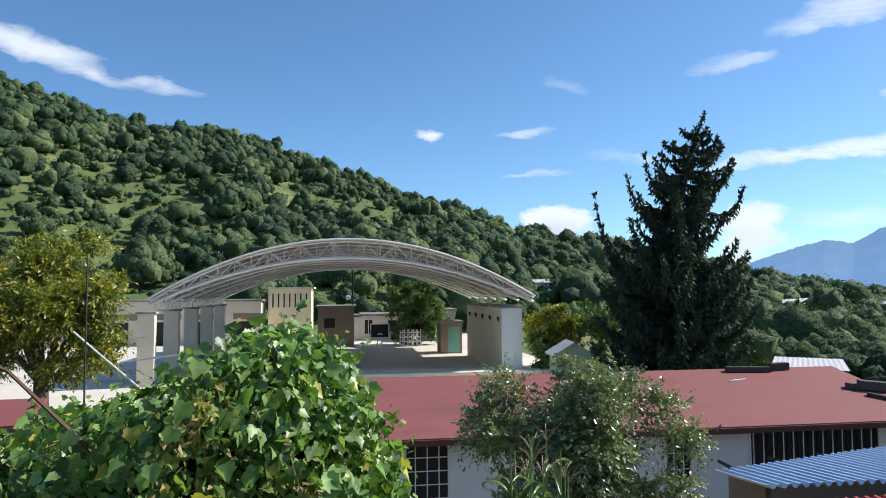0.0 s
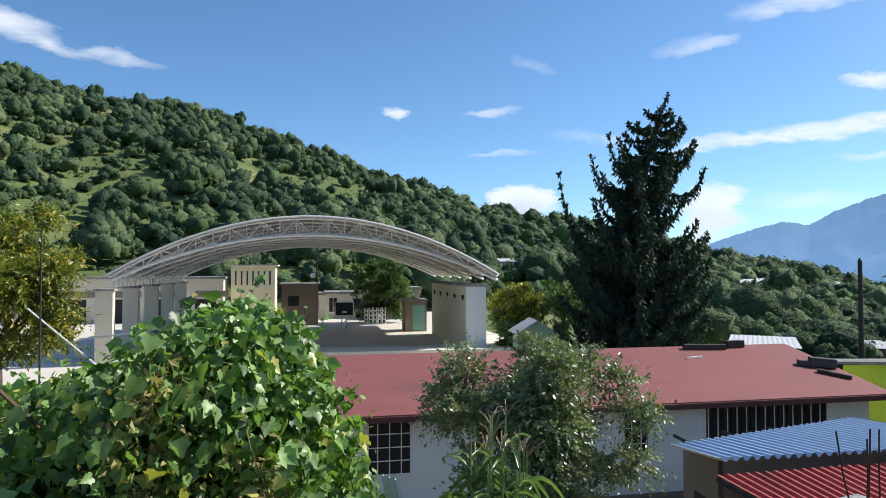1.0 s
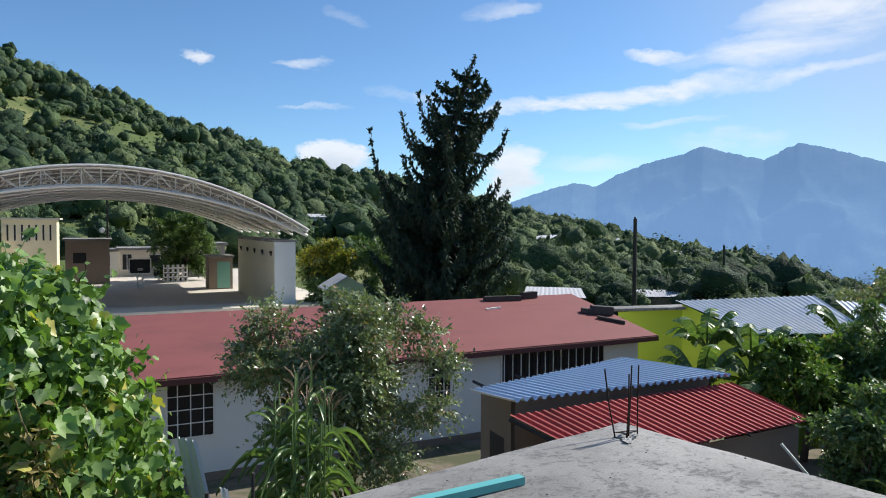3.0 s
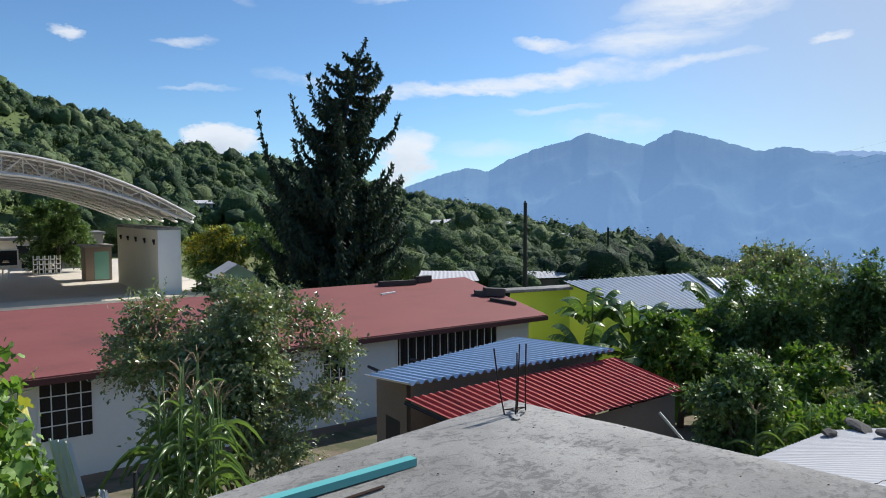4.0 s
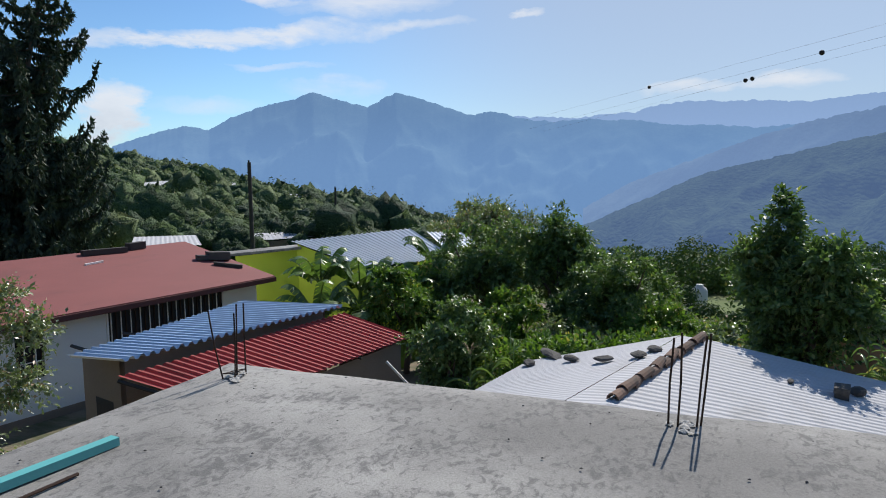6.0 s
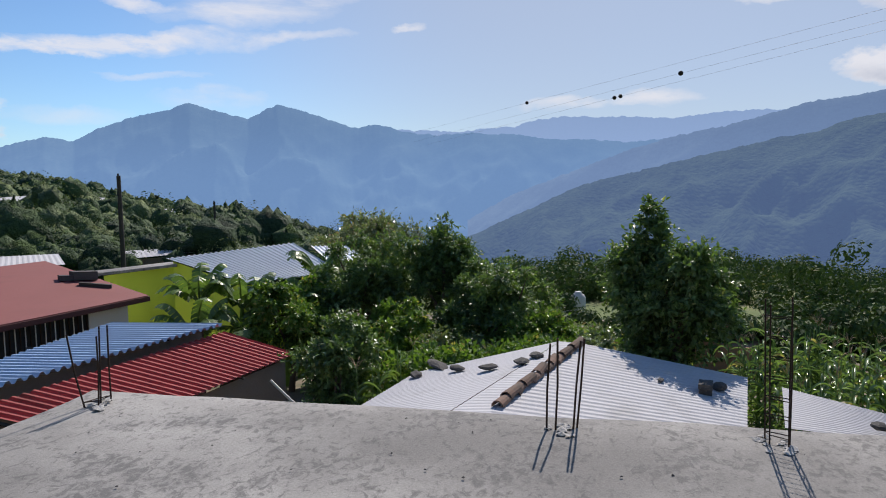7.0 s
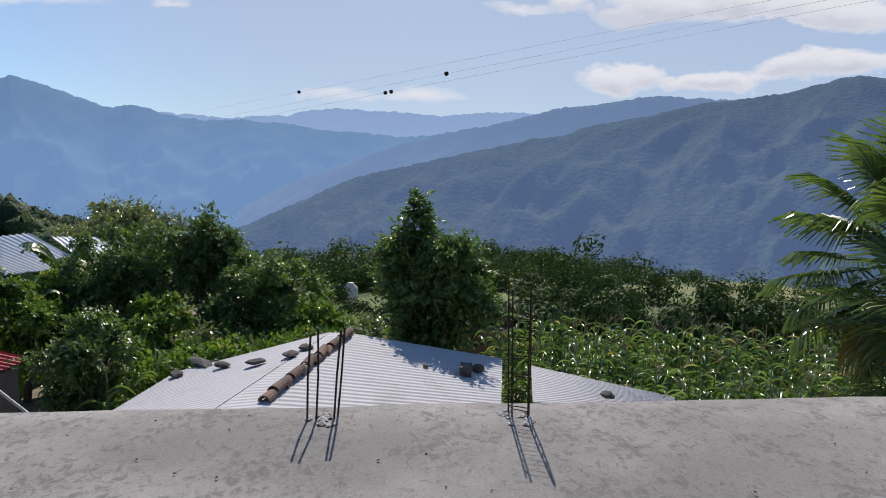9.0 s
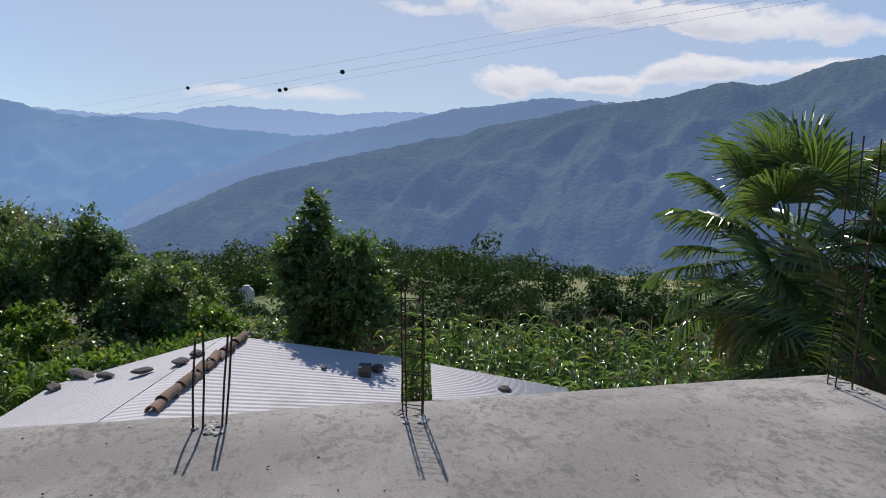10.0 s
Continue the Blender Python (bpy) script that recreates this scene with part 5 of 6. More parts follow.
def corn_plant(at, h, seed, lean=0.0, tassel=True):
    rng = np.random.default_rng(seed)
    ob = thing("maize_plant", "tall green maize plant with a dry tassel" if tassel else "green maize plant with broad arching leaves", "maize", at, 0, "maize by the wall")
    part("stalk", Geo().tube([(0, 0, 0), (lean * .3, 0, h * .5), (lean, 0, h)], [.022, .018, .008], 6), CORN, ob)
    P, N, D, L, W = corn_leaves(rng, [(0, 0, 0)], [h])
    P[:, 0] += lean * (P[:, 2] / h) ** 1.5
    for k in range(len(P)):
        cards("leaf_blade", P[k:k + 1], N[k:k + 1], D[k:k + 1], L[k:k + 1] * 1.1, W[k:k + 1] * .72, CORN, ob, "strap", seed=seed * 31 + k, curl=.42)
    if not tassel:
        return ob
    g = Geo()
    tassels(g, rng, [(lean, 0, 0)], [h * 1.05])
    part("tassel", g, TASSEL, ob, "dry pinkish tassel")
    return ob


maize = [corn_plant((-.4, 8.5, -4.4), 4.25, 40, .1), corn_plant((-.75, 8.7, -4.4), 3.95, 41, 0, False), corn_plant((-.1, 8.6, -4.4), 3.75, 42, -.08), corn_plant((-.55, 8.3, -4.4), 3.5, 43, .05, False)]
for i in range(20):
    x, y = -.42 + .42 * math.cos(i * 2.4) * math.sqrt((i + 1) / 20), 8.6 + .45 * math.sin(i * 2.4) * math.sqrt((i + 1) / 20)
    copy_thing(maize[1 + i % 3], pose(x, y, -4.5 + .12 * (i % 4), 0, 0, i * 77))

# spruce
def spruce(at, height, seed):
    rng = np.random.default_rng(seed)
    ob = thing("spruce", "tall dark spruce with drooping upturned branches", "conifer", at)
    wood = Geo()

    def lean(z):
        return 1.75 * max(0.0, (z / height - .45) / .55) ** 1.6

    wood.tube([(lean(z), 0, z) for z in np.linspace(0, height, 14)], list(np.linspace(.34, .03, 14)), 9)
    P, D, N, L = [], [], [], []

    def spray(p, w, size):
        P.append(tuple(p))
        D.append(tuple(w))
        N.append((rng.normal(), rng.normal(), rng.normal()))
        L.append(size)

    def branch(start, a, length, tip, thick=1.0):
        """A limb that sags, then sweeps up at its tip, hung with short branchlets."""
        n = max(7, int(length * 7))
        outward, across = Vector((math.cos(a), math.sin(a), 0)), Vector((-math.sin(a), math.cos(a), 0))
        sway = rng.normal() * .12
        pts = []
        for k in range(n + 1):
            t = k / n
            pts.append(Vector(start) + outward * (length * t * (1 - .22 * tip * t * t)) + across * (sway * length * t * t) + Vector((0, 0, length * (-.3 * t + .2 * t * t + (.1 + tip) * t ** 5))))
        wood.tube(pts, list(np.linspace(.05, .012, n + 1)), 5, False)
        for k in range(1, n + 1):
            t = k / n
            dirn = (pts[k] - pts[k - 1]).normalized()
            for _ in range(9):
                spray(pts[k] - dirn * rng.uniform(0, length / n), dirn * .9 + Vector(rng.normal(size=3)) * .4 + Vector((0, 0, -.25)), rng.uniform(.2, .36))
            for _ in range(4):
                off = rng.uniform(-1, 1)
                hang = thick * (.18 + .62 * (1 - t) ** .8 * min(1, t * 4)) * min(1.0, length * .4) * rng.uniform(.5, 1.15)
                way = (across * off * .85 + dirn * .35 + Vector((0, 0, -.75))).normalized()
                steps = max(2, int(hang / .1))
                for q in range(steps):
                    u = (q + .5) / steps
                    spray(pts[k] + way * (hang * u) + Vector(rng.normal(size=3)) * .02, way + Vector(rng.normal(size=3)) * .3 + Vector((0, 0, -.5 * u)), rng.uniform(.18, .32))

    z = 1.6
    while z < height - .9:
        t = z / height
        reach = 5.5 * (1 - t) ** .66
        count = 9 if t < .5 else 6 if t < .75 else 5
        turn = rng.uniform(0, 6.28)
        for k in range(count):
            a = turn + 6.28 * k / count + rng.normal() * .25
            branch((lean(z), 0, z + rng.uniform(-.25, .25)), a, reach * rng.uniform(.6, 1.1) * (.86 if t < .25 else 1), .1 + .14 * t + rng.uniform(-.08, .2), 1.15 if t < .55 else .9)
        z += .52 if t < .5 else .62
    branch((0, 0, 7.6), math.pi * .97, 4.6, .75, .7)
    branch((0, 0, 7.2), math.pi * 1.04, 4.2, .5)
    branch((.2, 0, 10.4), math.pi * .93, 2.7, .6)
    branch((.5, 0, 11.5), math.pi * 1.04, 2.2, .75)
    branch((1.0, 0, 11.9), .05, 2.3, .35)
    branch((.8, 0, 10.2), -.1, 3.0, .4)
    for k in range(16):
        zz = height - .1 - k * .16
        for _ in range(10):
            spray(Vector((lean(zz), 0, zz)) + Vector(rng.normal(size=3)) * (.04 + .012 * k), Vector(rng.normal(size=3)) * .7 + Vector((0, 0, -.6)), rng.uniform(.14, .28))
    branch((.75, 0, height - 3.0), math.pi * .95, .9, 1.5, .5)
    part("trunk", wood, BARK, ob, smooth=True)
    L = np.array(L)
    cards("crown", np.array(P), np.array(N), np.array(D), L, L * .42, CONIFER, ob, seed=seed)
    return ob


spruce((5.35, 37.6, -4.6), 15.4, 5)

# mango at the plaza and trees behind the court
tree("mango_tree", "large mango tree with yellow new leaves", (-22.0, 26.2, -4.4), 9, (0.2, 0, 5.2, 3.7, 3.2, 3.6), 24000, .3, .09, MANGO, 31, "tree", 1.25, 26, .32, .5, extra=[(-2.5, 0, 2.9, 1.2, 1, 1), (1.2, -.5, 2.9, 1.1, 1, .8), (2.9, 0, 3.2, .9, .9, .8), (2.6, .3, 4.2, 1.2, 1.0, 1.4), (2.4, .2, 5.8, 1.1, 1, 1)])
tree("court_tree", "dark spreading tree at the back of the court", (-14.6, 66.5, -3.7), 7, (0.3, 0, 3.1, 4.0, 2.6, 3.0), 16000, .32, .13, BROAD, 33, "tree", .85, 44, .3, .4)
tree("garden_tree", "yellowing garden tree beside the canopy wall", (-.6, 45.5, -4.4), 4, (0, 0, 3.4, 1.7, 1.6, 1.6), 5000, .26, .1, MANGO, 34, "tree", .8, 14, .12, .4)
tree("garden_tree", "green garden tree between wall and spruce", (-1.3, 49.0, -4.6), 5, (0, 0, 3.2, 2.0, 1.8, 2.1), 6000, .28, .12, BROAD, 36, "tree", .9, 18, .14, .3)
tree("garden_tree", "low leafy garden tree beside the green hut", (-1.4, 44.6, -4.5), 3, (0, 0, 1.9, 1.2, 1.0, 1.3), 4000, .24, .1, BROAD, 37, "tree", .6, 14, .1, .3)
tree("garden_tree", "dense green tree behind the spruce foot", (3.2, 46, -4.6), 5, (0, 0, 3.6, 3.4, 2, 2.2), 6000, .3, .12, BROAD, 35, "tree", 1.1, 16, .15, .3)

# the orchard beyond the sheds
tree("orchard_tree", "leafy dark green orchard tree with dense crown", (15.1, 16.3, -4.8), 5, (0, 0, 3.2, 1.7, 1.7, 1.75), 13000, .17, .065, BROAD, 51, "tree", .6, 34, .14, .35)
tree("orchard_tree", "tall rounded orchard tree with glossy leaves", (16.7, 14.9, -4.9), 5, (0, 0, 3.3, 1.5, 1.5, 1.9), 13000, .17, .065, BROAD, 52, "tree", .58, 34, .14, .35)
tree("orchard_tree", "broad low orchard tree above the hedge", (16.3, 12.4, -4.9), 4, (0, 0, 2.5, 1.6, 1.5, 1.6), 11000, .17, .065, BROAD, 53, "tree", .58, 30, .12, .35)
tree("grey_tree", "grey-green tree with an open crown", (20.5, 22.8, -5.2), 6, (0, 0, 4.2, 2.3, 2.0, 1.5), 8000, .2, .07, GUAVA, 54, "tree", .8, 16, .15, .2)
tree("orchard_tree", "shaded tree between banana plants and hedge", (13.2, 17.0, -4.7), 4, (0, 0, 2.3, 1.4, 1.4, 1.3), 8000, .17, .065, BROAD, 55, "tree", .65, 16, .12, .35)
tree("shrub", "bright leafy shrub behind the red sheet roof", (12.0, 16.6, -4.6), 3, (0, 0, 2.1, 1.7, 1.2, 1.2), 8000, .17, .08, BRIGHT, 56, "shrub", .45, 24, .08, .3)
tree("shrub", "bright leafy shrub beside the orchard trees", (13.2, 13.7, -4.7), 3, (0, 0, 1.9, 1.6, 1.3, 1.2), 8000, .17, .08, BRIGHT, 57, "shrub", .45, 26, .08, .3)
for i, (az, r) in enumerate(((50, 18.5), (53, 20.5), (56, 18.8), (59, 21), (55, 24), (48, 16.5), (61.5, 18.2), (58, 16.6))):
    x, y = r * math.sin(radians(az)), r * math.cos(radians(az))
    tree("shrub", "leafy pale green shrub below the sheet roof", (x, y, -4.9), 2.5, (0, 0, 1.5 + .2 * (i % 3), 1.2, 1.2, .9), 4200, .15, .07, BRIGHT if i % 3 else GUAVA, 160 + i, "shrub", .42, 18, .06, .3)
tree("vine_shrub", "dry vine-covered shrub with yellow leaves", (8.7, 10.6, -4.6), 3, (0, 0, 2.5, .85, .8, 1.15), 7500, .12, .06, BROAD, 58, "shrub", .38, 24, .08, .4)
tree("tall_tree", "tall dark broadleaf tree beside the sheet roof", (13.93, 6.15, -4.72), 6, (0, .1, 3.54, .95, 1.05, 1.3), 19000, .17, .07, BROAD, 61, "tree", .6, 22, .16, .35, extra=[(.15, .4, 4.9, .43, .47, .6), (.2, .45, 5.38, .3, .33, .34), (-.2, -.52, 4.35, .43, .5, .47), (-.3, -.72, 3.66, .47, .53, .47), (.15, .42, 4.27, .51, .56, .6), (0, .15, 2.64, .77, .9, .77)])

# low hedge by the sheet roof
rng = np.random.default_rng(71)
hedge = thing("hedge", "low bright green hedge of creeping plants", "hedge", (10.8, 9.6, -4.7), kind="stuff")
clumps = [(x, y, z, .5, .5, .38) for x, y, z in zip(np.linspace(-1.0, 3.0, 18), np.linspace(.9, -.6, 18) + rng.normal(size=18) * .15, 2.1 + rng.normal(size=18) * .1)]
clumps += [(x, y, 1.4, .7, .7, .6) for x, y, *_ in clumps[::2]]
clumps += [(4 + rng.uniform(0, 2.5), -1.2 + rng.uniform(-1, 1), 1.6 + rng.uniform(-.3, .3), .6, .6, .5) for _ in range(10)]
pts, out = scatter_crown(clumps, 9000, rng, .4)
size = rng.uniform(.08, .17, 9000)
cards("leaves", pts, out * .6 + rng.normal(size=out.shape) * .4 + np.array([0, 0, .6]), out + rng.normal(size=out.shape) * .6, size, size * .75, BRIGHT, hedge, "leaf", seed=7)


# bananas
def banana_leaf(rng, length, width, up):
    """A big arching blade on a thick rib, torn into strips on both sides."""
    g = Geo()
    rib = [Vector((length * .62 * t * (1.15 - .15 * up), 0, length * (up * t - (.45 + .3 * up) * t ** 2.4) * .72)) for t in np.linspace(0, 1, 14)]
    g.tube(rib, list(np.linspace(.03, .006, 14)), 5)
    for side in (-1, 1):
        hang = rng.uniform(.15, .5)
        for k in range(2, 13):
            if rng.uniform() < .07:
                continue
            if rng.uniform() < .35:
                hang = rng.uniform(.1, .75)
            a, b = rib[k], rib[k + 1]
            t = (k + .5) / 13
            w = width * .5 * math.sin(math.pi * (.08 + .88 * t)) ** .6
            out = Vector((.25, side * math.cos(hang), -math.sin(hang))) * w
            half = out * .5 + Vector((0, 0, .04 * w))
            gap = (b - a) * .06
            g.add([a, b, a + half + gap, b + half - gap * .5, a + out + gap * 2, b + out - gap], [(0, 1, 3, 2), (2, 3, 5, 4)])
    return g


def banana(at, h, seed, n=11):
    rng = np.random.default_rng(seed)
    ob = thing("banana_plant", "banana plant with long torn green leaves", "banana plant", at, 0, "banana plants")
    part("stem", Geo().tube([(0, 0, 0), (.05, 0, h * .55), (.05, 0, h * .75)], [.13, .1, .05], 8), BRIGHT, ob)
    for k in range(n):
        leaf = part("leaf_blade", banana_leaf(rng, rng.uniform(1.5, 2.2), rng.uniform(.5, .7), rng.uniform(.7, 1.9)), BRIGHT if k % 3 == 0 else BROAD, ob)
        leaf.matrix_basis = pose(.05, 0, h * .7, 0, 0, math.degrees(2.4 * k + rng.normal() * .3))


banana((10.5, 19.0, -4.6), 3.6, 81)
banana((11.6, 18.5, -4.6), 3.2, 82)
banana((12.2, 18.6, -4.6), 2.8, 83)
banana((14.7, 18.6, -4.7), 4.0, 84)
banana((9.9, 18.2, -4.6), 2.3, 85)
banana((11.2, 17.6, -5.0), 2.9, 86)
banana((12.4, 17.3, -5.0), 3.0, 87)
banana((13.3, 17.9, -4.9), 3.2, 88)

# maize growing among the shrubs and the maize field
for i, (x, y) in enumerate(((9.3, 9.9), (9.6, 10.3), (9.0, 9.7), (9.9, 10.0), (8.5, 9.6), (10.2, 10.6), (9.5, 9.5), (10.5, 10.2))):
    copy_thing(maize[1 + i % 3], pose(x, y, -5.75 + .1 * (i % 3), 0, 0, i * 61))
rng = np.random.default_rng(91)
feet, tall = [], []
while len(feet) < 420:
    x, y = rng.uniform(12.6, 20.5), rng.uniform(-5.5, 6.0)
    az, r = math.degrees(math.atan2(x, y)), math.hypot(x, y)
    if r > 20 or az < 69 or (r < 15.2 and az < 82) or r < 11 or (az < 74 and r < 17) or math.hypot(x - 13.75, y - 6.55) < 2.4:
        continue
    feet.append((x, y, -4.75 - .02 * (r - 12)))
    tall.append(rng.uniform(2.0, 2.7) * (1.0 + .012 * (r - 13)))
P, N, D, L, W = corn_leaves(rng, feet, tall)
field = thing("maize_field", "dense field of green maize with dry tassels", "maize", (0, 0, 0), kind="stuff")
cards("leaf_blades", P, N, D, L, W * 1.15, CORN, field, "strap", seed=9, curl=.42)
g = Geo()
for (x, y, z), h in zip(feet, tall):
    g.tube([(x, y, z), (x, y, z + h)], [.02, .01], 4, False)
part("stalks", g, CORN, field)
g = Geo()
tassels(g, rng, feet[::2], [h * 1.06 for h in tall[::2]])
part("tassels", g, TASSEL, field)

# grass and weeds at the field's near edge
rng = np.random.default_rng(95)
k = 5200
az, r = np.radians(rng.uniform(82, 104, k)), rng.uniform(10.0, 13.5, k)
pts = np.stack([r * np.sin(az), r * np.cos(az), -3.9 + rng.uniform(-.6, .9, k)], 1)
weeds = thing("weeds", "tangled green and straw-coloured weeds", "weeds", (0, 0, 0), kind="stuff")
cards("blades", pts, rng.normal(size=(k, 3)), rng.normal(size=(k, 3)) * .7 + np.array([0, 0, .8]), rng.uniform(.2, .5, k), rng.uniform(.015, .05, k), foliage("weed_blade", (.06, .09, .02), (.2, .22, .07), (.4, .33, .16), .15, .6, .35), weeds, "leaf", seed=10)


# fan palms
def fan(rng, length, blades=56):
    """One fan frond: a stalk along x, and blades that spread from its end."""
    g = Geo()
    stalk = .57 * length
    g.tube([(0, 0, 0), (stalk * .5, 0, .03), (stalk, 0, 0)], [.022, .016, .012], 5)
    reach = .47 * length
    for i in range(blades):
        a = radians(-118 + 236 * i / (blades - 1)) + rng.normal() * .02
        l = reach * (1 - .28 * abs(a) / 2.06) * rng.uniform(.88, 1.08)
        ca, sa = math.cos(a), math.sin(a)
        w = .022 * length
        fold = .1 * abs(sa)
        pts = []
        for t, wd, dz in ((.06, .35, 0), (.5, 1.0, .02 + fold * .5), (.78, .6, -.02 + fold * .4), (1.0, .04, -.16 - rng.uniform(0, .12))):
            for s in (-1, 1):
                pts.append((stalk + l * t * ca - s * w * wd * sa * .5, l * t * sa + s * w * wd * ca * .5, dz * l + .012 * (s if i % 2 else -s)))
        g.add(pts, [(0, 2, 3, 1), (2, 4, 5, 3), (4, 6, 7, 5)])
    return g


def feather(rng, length, pairs=34):
    """One feathery frond: an arching rib along x with hanging leaflets."""
    g = Geo()
    rib = [Vector((length * t, 0, length * (.22 * t - .55 * t ** 2.4))) for t in np.linspace(0, 1, 10)]
    g.tube(rib, list(np.linspace(.02, .005, 10)), 5)
    for i in range(pairs * 2):
        t = .16 + .84 * (i // 2) / pairs
        s = 1 if i % 2 else -1
        k = min(8, int(t * 9))
        p = rib[k].lerp(rib[k + 1], t * 9 - k)
        l = length * .3 * math.sin(math.pi * (.12 + .8 * t)) * rng.uniform(.85, 1.15)
        way = Vector((.55, s * .8, -.1 + rng.normal() * .12)).normalized()
        tip = p + way * l + Vector((0, 0, -.4 * l))
        mid = p + way * l * .55 + Vector((0, 0, -.06 * l))
        w = Vector((.014, -.006 * s, .006)) * length * .6
        g.add([p - w * .5, p + w * .5, mid + w, mid - w, tip], [(0, 1, 2, 3), (3, 2, 4)])
    return g


def palm(at, trunk_h, meshes, dry, count, seed, label, top, low, dry_below):
    rng = np.random.default_rng(seed)
    ob = thing("palm", label, "palm", at, 0, "palms")
    part("trunk", Geo().tube([(0, 0, 0), (0, 0, trunk_h * .6), (0, 0, trunk_h)], [.26, .22, .16], 12), BARK, ob)
    for i in range(count):
        t = (i + .5) / count
        el = top - (top - low) * t ** .9 + rng.normal() * 6
        a = math.degrees(2.39996 * i) + rng.normal() * 10
        ob2 = new("frond", dry if el < dry_below and i % 2 else meshes[i % len(meshes)])
        ob2.parent = ob
        ob2.matrix_basis = pose(0, 0, trunk_h - .3 * t, 0, 0, a) @ pose(.08, 0, 0, rng.normal() * 22, -el, 0)
    return ob


rng = np.random.default_rng(3)
palm((10.05, -2.0, -4.9), 5.5, [mesh_of("frond", fan(rng, 1.75), PALM) for _ in range(4)], mesh_of("frond", fan(rng, 1.5), PALM_DRY), 42, 3, "large fan palm with stiff drooping fronds", 78, -66, -40)
palm((8.7, -2.55, -4.9), 4.45, [mesh_of("frond", feather(rng, 1.9), PALM) for _ in range(3)], mesh_of("frond", feather(rng, 1.6), PALM_DRY), 24, 4, "smaller palm with arching feathery fronds", 70, -25, -60)

# small house, tank and trees further down
small = thing("small_house", "small house with a grey sheet roof in maize", "house", (22.9, 8.0, 0), 0)
part("roof_slope", Geo().sheet([(.2, .1, -3.3), (1.4, -1.2, -3.75), (2.8, .6, -3.9), (1.6, 1.8, -3.4)], 10, .03, 2), ROOF_WHITE, small)
part("roof_slope", Geo().sheet([(.2, .1, -3.3), (-.4, 1.0, -3.95), (1.0, 2.6, -3.95), (1.6, 1.8, -3.3)], 10, .03, 2), ROOF_WHITE, small)
part("wall", Geo().box(-.1, 1.4, -.6, 1.6, -6.2, -3.95), surface("orange_block", (.32, .2, .12), .95), small)
tank = thing("water_tank", "pale round water tank on a concrete stand", "tank", (36.3, 21.7, -6.45))
part("body", Geo().tube([(0, 0, -.25), (0, 0, 0), (0, 0, .85), (0, 0, 1.0), (0, 0, 1.1), (0, 0, 1.2)], [.42, .45, .45, .36, .2, .2], 16), PLASTIC, tank, smooth=True)
part("stand", Geo().box(-.7, .7, -.7, .7, -4, -.25), CONCRETE, tank)
terrace_house = thing("far_house", "low flat-roofed house beside the water tank", "house", (36.0, 24.5, 0))
part("wall", Geo().box(-3, 2.5, -1, 3, -10, -6.9), CONCRETE, terrace_house)
part("roof", Geo().box(-3.2, 2.7, -1.2, 3.2, -6.9, -6.7), CONCRETE, terrace_house)


def thicket(name, label, spots, leaf, material, seed, per=1500, category="trees"):
    """A far belt of trees, too dense to count."""
    rng = np.random.default_rng(seed)
    ob = thing(name, label, category, (0, 0, 0), kind="stuff")
    P, O = [], []
    for x, y, z, rx, rz in spots:
        clumps = crown_clumps(rng, (x, y, z), (rx, rx, rz), 9, rx * .5)
        p, o = scatter_crown(clumps, per, rng, .45)
        P.append(p)
        O.append(o)
    P, O = np.concatenate(P), np.concatenate(O)
    side = np.cross(O, rng.normal(size=O.shape))
    size = leaf * rng.uniform(.6, 1.4, len(P))
    cards("crowns", P, O + rng.normal(size=O.shape) * .5 + np.array([0, 0, .3]), side, size, size * .55, material, ob, seed=seed)
    g = Geo()
    for x, y, z, rx, rz in spots:
        g.tube([(x, y, z - rz - 4), (x, y, z)], [.2, .08], 6)
    part("trunks", g, BARK, ob)


spots = []
rng = np.random.default_rng(101)
for az in np.concatenate([np.linspace(66, 118, 30), np.linspace(52, 66, 9)]):
    r = rng.uniform(23, 29) if az >= 68 else rng.uniform(26, 34)
    z = (-4.35 if az >= 68 else -6.0) + (.7 if 88 < az < 92 else 0) + rng.uniform(-.45, .35) 
    spots.append((r * math.sin(radians(az)), r * math.cos(radians(az)), z, rng.uniform(1.4, 2.2), rng.uniform(1.3, 1.9)))
thicket("tree_belt", "dense belt of dark green trees below", spots, .2, HILL_LEAVES[1], 102, 3600)
spots = []
for az in np.concatenate([np.linspace(46, 76, 46), np.linspace(48, 110, 40), np.linspace(47, 82, 40)]):
    r = rng.uniform(48, 110)
    spots.append((r * math.sin(radians(az)), r * math.cos(radians(az)), -r * math.tan(radians(7.0 + rng.uniform(-.6, 1.6))), rng.uniform(2.2, 4), rng.uniform(1.8, 3)))
thicket("far_tree_belt", "hazy green woods further down the slope", spots, .3, HILLTREE, 103, 1300)


# woods on the hill: crowns past counting
def clearing(az, r):
    """Above 0.3 where the slope is cleared: patches, and the open strip half way up the hill."""
    strip = max(0.0, 1 - abs(az + 19) / 13) * max(0.0, 1 - abs(r - 210) / 42)
    return noise.noise(Vector((az * .11, r * .016, 7.7))) * .4 + .5 * noise.noise(Vector((az * .5, r * .05, 1.7))) + .75 * strip


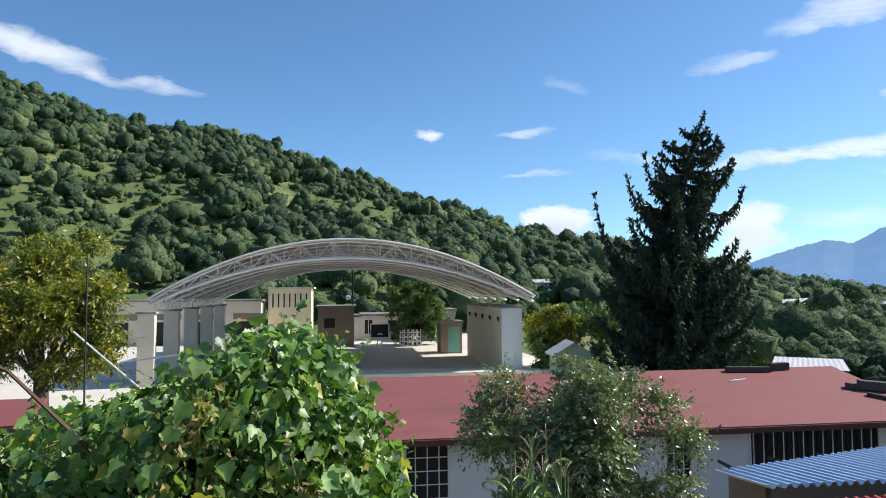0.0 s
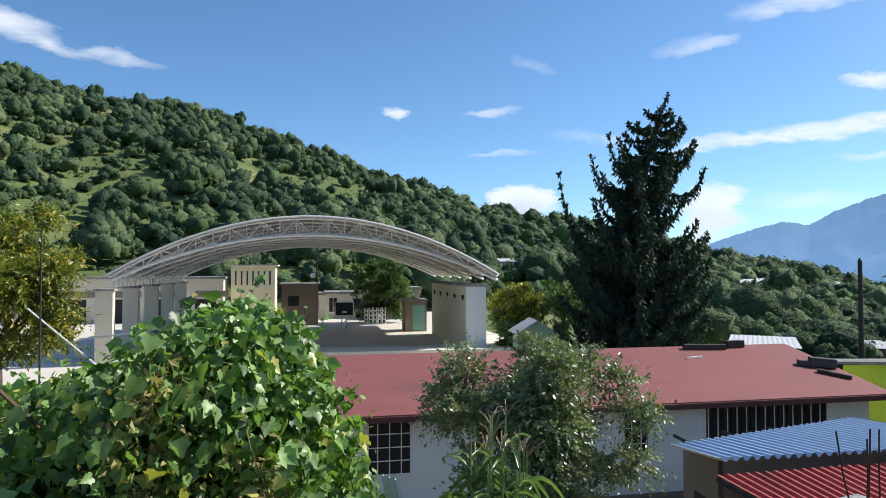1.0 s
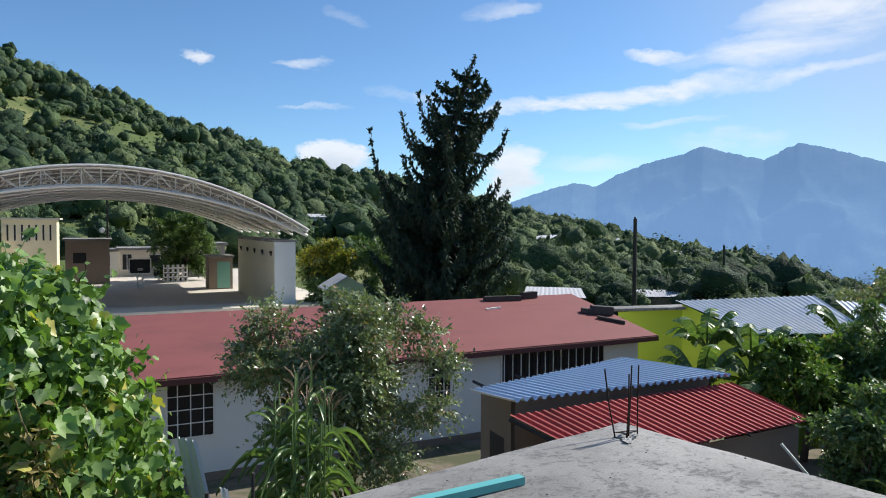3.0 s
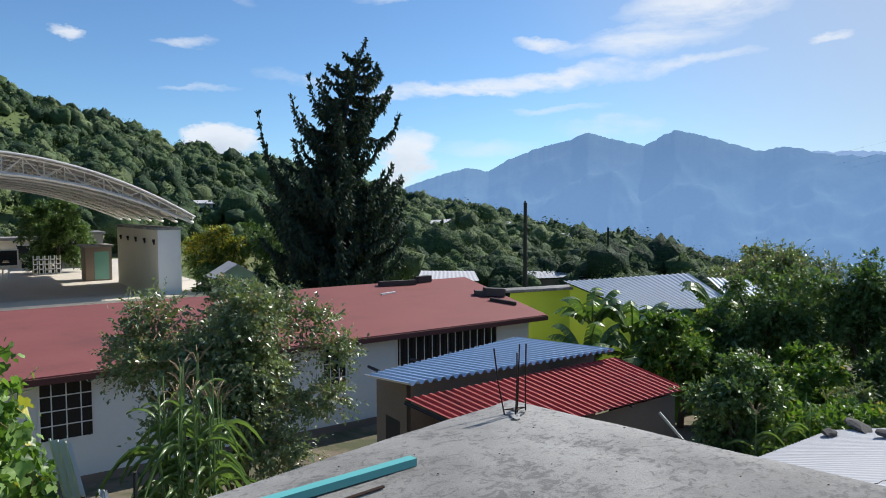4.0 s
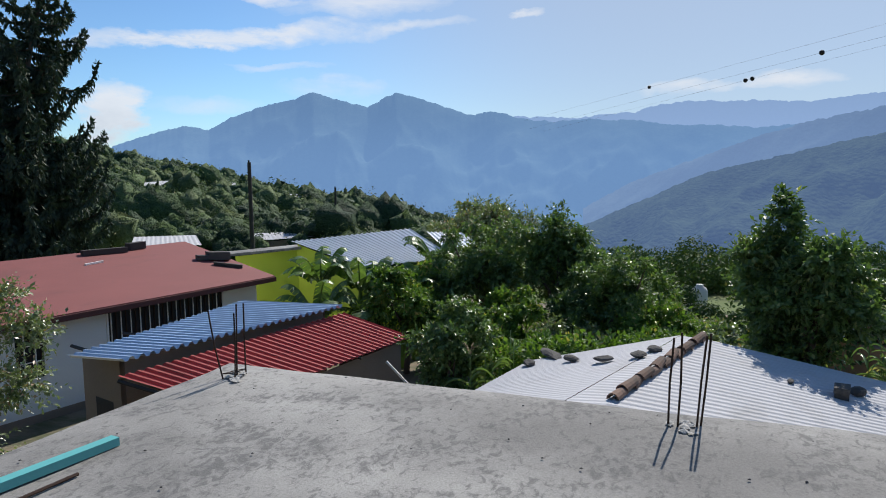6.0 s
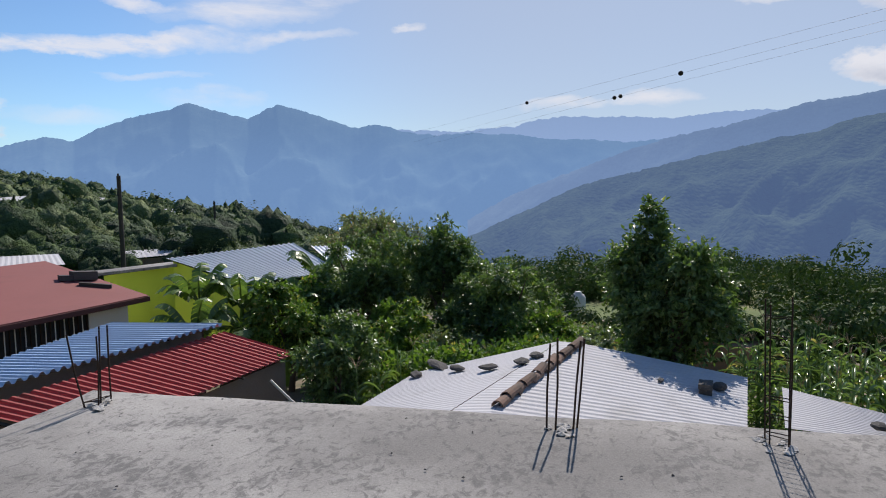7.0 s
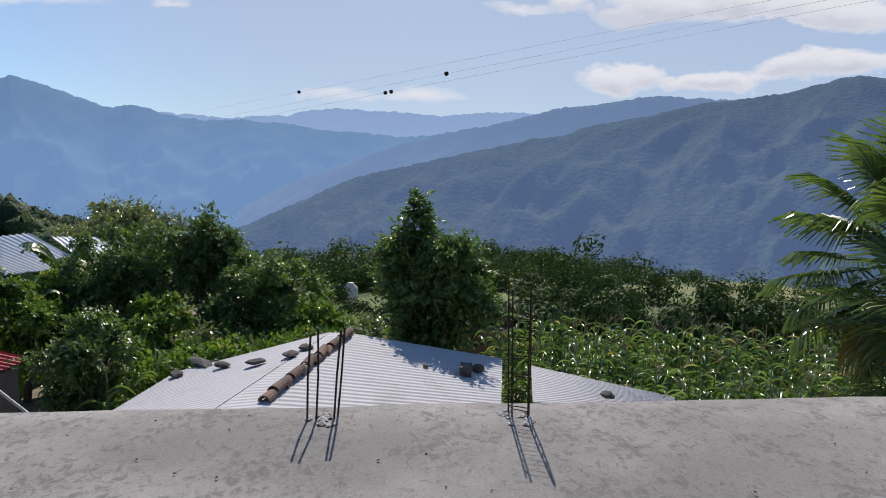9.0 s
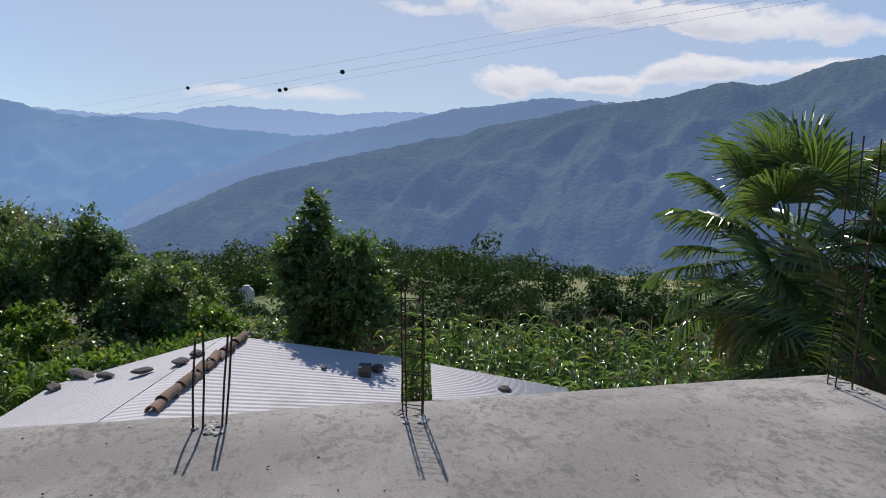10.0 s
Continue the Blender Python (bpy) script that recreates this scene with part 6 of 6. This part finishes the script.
def hill_wood(name, label, seed, count, az_range, r_range, per, leaf, size_range, tall, thin=True, shares=(.42, .4, .18), blobs=4):
    rng = np.random.default_rng(seed)
    ob = thing(name, label, "woods", (0, 0, 0), kind="stuff")
    base, tries = [], 0
    while len(base) < count and tries < count * 30:
        tries += 1
        az, t = rng.uniform(*az_range), rng.uniform(0, 1)
        r = r_range[0] + (r_range[1] - r_range[0]) * t ** .8
        clear = clearing(az, r)
        if thin and clear > .3 and rng.uniform() < .85:
            continue
        if (-40 < az < 8 and r < 86) or (az < -20 and r < 90):
            continue
        s = rng.uniform(0, 1) ** 1.4 * (size_range[1] - size_range[0]) + size_range[0]
        s *= 1.0 if clear < .1 else .65
        h = s * rng.uniform(*tall)
        p = polar(az, r)
        base.append((p.x, p.y, p.z + h * .7, s, h, rng.choice(3, p=shares)))
    base = np.array(base)
    for kind in range(3):
        some = base[base[:, 5] == kind]
        n = len(some)
        O = rng.normal(size=(n, per, 3))
        O[:, :, 2] = np.abs(O[:, :, 2]) * 1.1 - .35
        O /= np.linalg.norm(O, axis=2, keepdims=True)
        lump = 1 + .3 * np.sin(O[:, :, 0:1] * 5 + some[:, None, 0:1]) * np.sin(O[:, :, 1:2] * 6 + some[:, None, 1:2]) * np.cos(O[:, :, 2:3] * 4 + some[:, None, 0:1])
        rad = np.stack([some[:, 3], some[:, 3], some[:, 4]], 1)[:, None]
        P = (some[:, None, :3] + O * rad * lump * rng.uniform(.78, 1.04, (n, per, 1))).reshape(-1, 3)
        O = O.reshape(-1, 3)
        side = np.cross(O, rng.normal(size=O.shape))
        size = np.repeat(some[:, 3] * leaf, per) * rng.uniform(.6, 1.4, n * per)
        cards("crowns", P, O + rng.normal(size=O.shape) * .3, side, size, size * .8, HILL_LEAVES[kind], ob, seed=seed + kind)
        balls = []
        for k in range(blobs):
            turn, wide, r = rng.uniform(0, 6.28, n) + k * 2.4, rng.uniform(.2, .65, n), rng.uniform(.36, .62, n)
            balls.append(np.stack([some[:, 0] + np.cos(turn) * some[:, 3] * wide, some[:, 1] + np.sin(turn) * some[:, 3] * wide, some[:, 2] + some[:, 4] * rng.uniform(-.25, .45, n), some[:, 3] * r, some[:, 4] * r], 1))
        lumps("leaf_masses", np.concatenate(balls), HILL_MASS[kind], ob, seed + 7 + kind, .24, 7, 4)


hill_wood("hill_woods", "dense mixed woods covering the green hillside", 201, 4300, (-62, 44), (88, 335), 90, .12, (1.5, 4.4), (.7, 1.05))
hill_wood("hill_scrub", "low scrub on the lighter slopes of the hill", 202, 3000, (-62, 40), (100, 335), 14, .28, (.5, 1.3), (.6, .9), False, (.1, .4, .5), 1)
hill_wood("slope_woods", "green trees among houses on the lower slope", 203, 280, (3, 42), (43, 104), 700, .055, (1.5, 3.4), (.7, 1.0), False, blobs=7)
hill_wood("plaza_woods", "green trees rising behind the plaza", 204, 170, (-62, -37), (52, 96), 700, .055, (1.8, 3.4), (.7, 1.1), False, blobs=7)

# small far houses on the slope
for i, (az, r, w_, h_) in enumerate(((17, 120, 5, 2.4), (21, 150, 6, 2.6), (-2.5, 125, 4, 2.4), (.5, 140, 4, 2.4), (25.5, 130, 7, 2.5), (29, 160, 7, 2.5), (-8, 115, 5, 3), (33, 120, 6, 2.6))):
    p = polar(az, r)
    ob = thing("hill_house", "small pale house far up the wooded slope", "house", (p.x, p.y, p.z), -az, "houses on the slope")
    part("wall", Geo().box(-w_ / 2, w_ / 2, -2, 2, -1.5, h_ + .6), CREAM if i % 2 else WHITEWASH, ob)
    part("roof", Geo().slab([(-w_ / 2 - .3, -2.4, h_ + .6), (w_ / 2 + .3, -2.4, h_ + .6), (w_ / 2 + .3, 2.4, h_ + 1.2), (-w_ / 2 - .3, 2.4, h_ + 1.2)], .1), ROOF_WHITE, ob)
    part("window", Geo().box(-.6, .6, -2.02, -2, h_ - .9, h_ - .1), GLASS_DARK, ob)
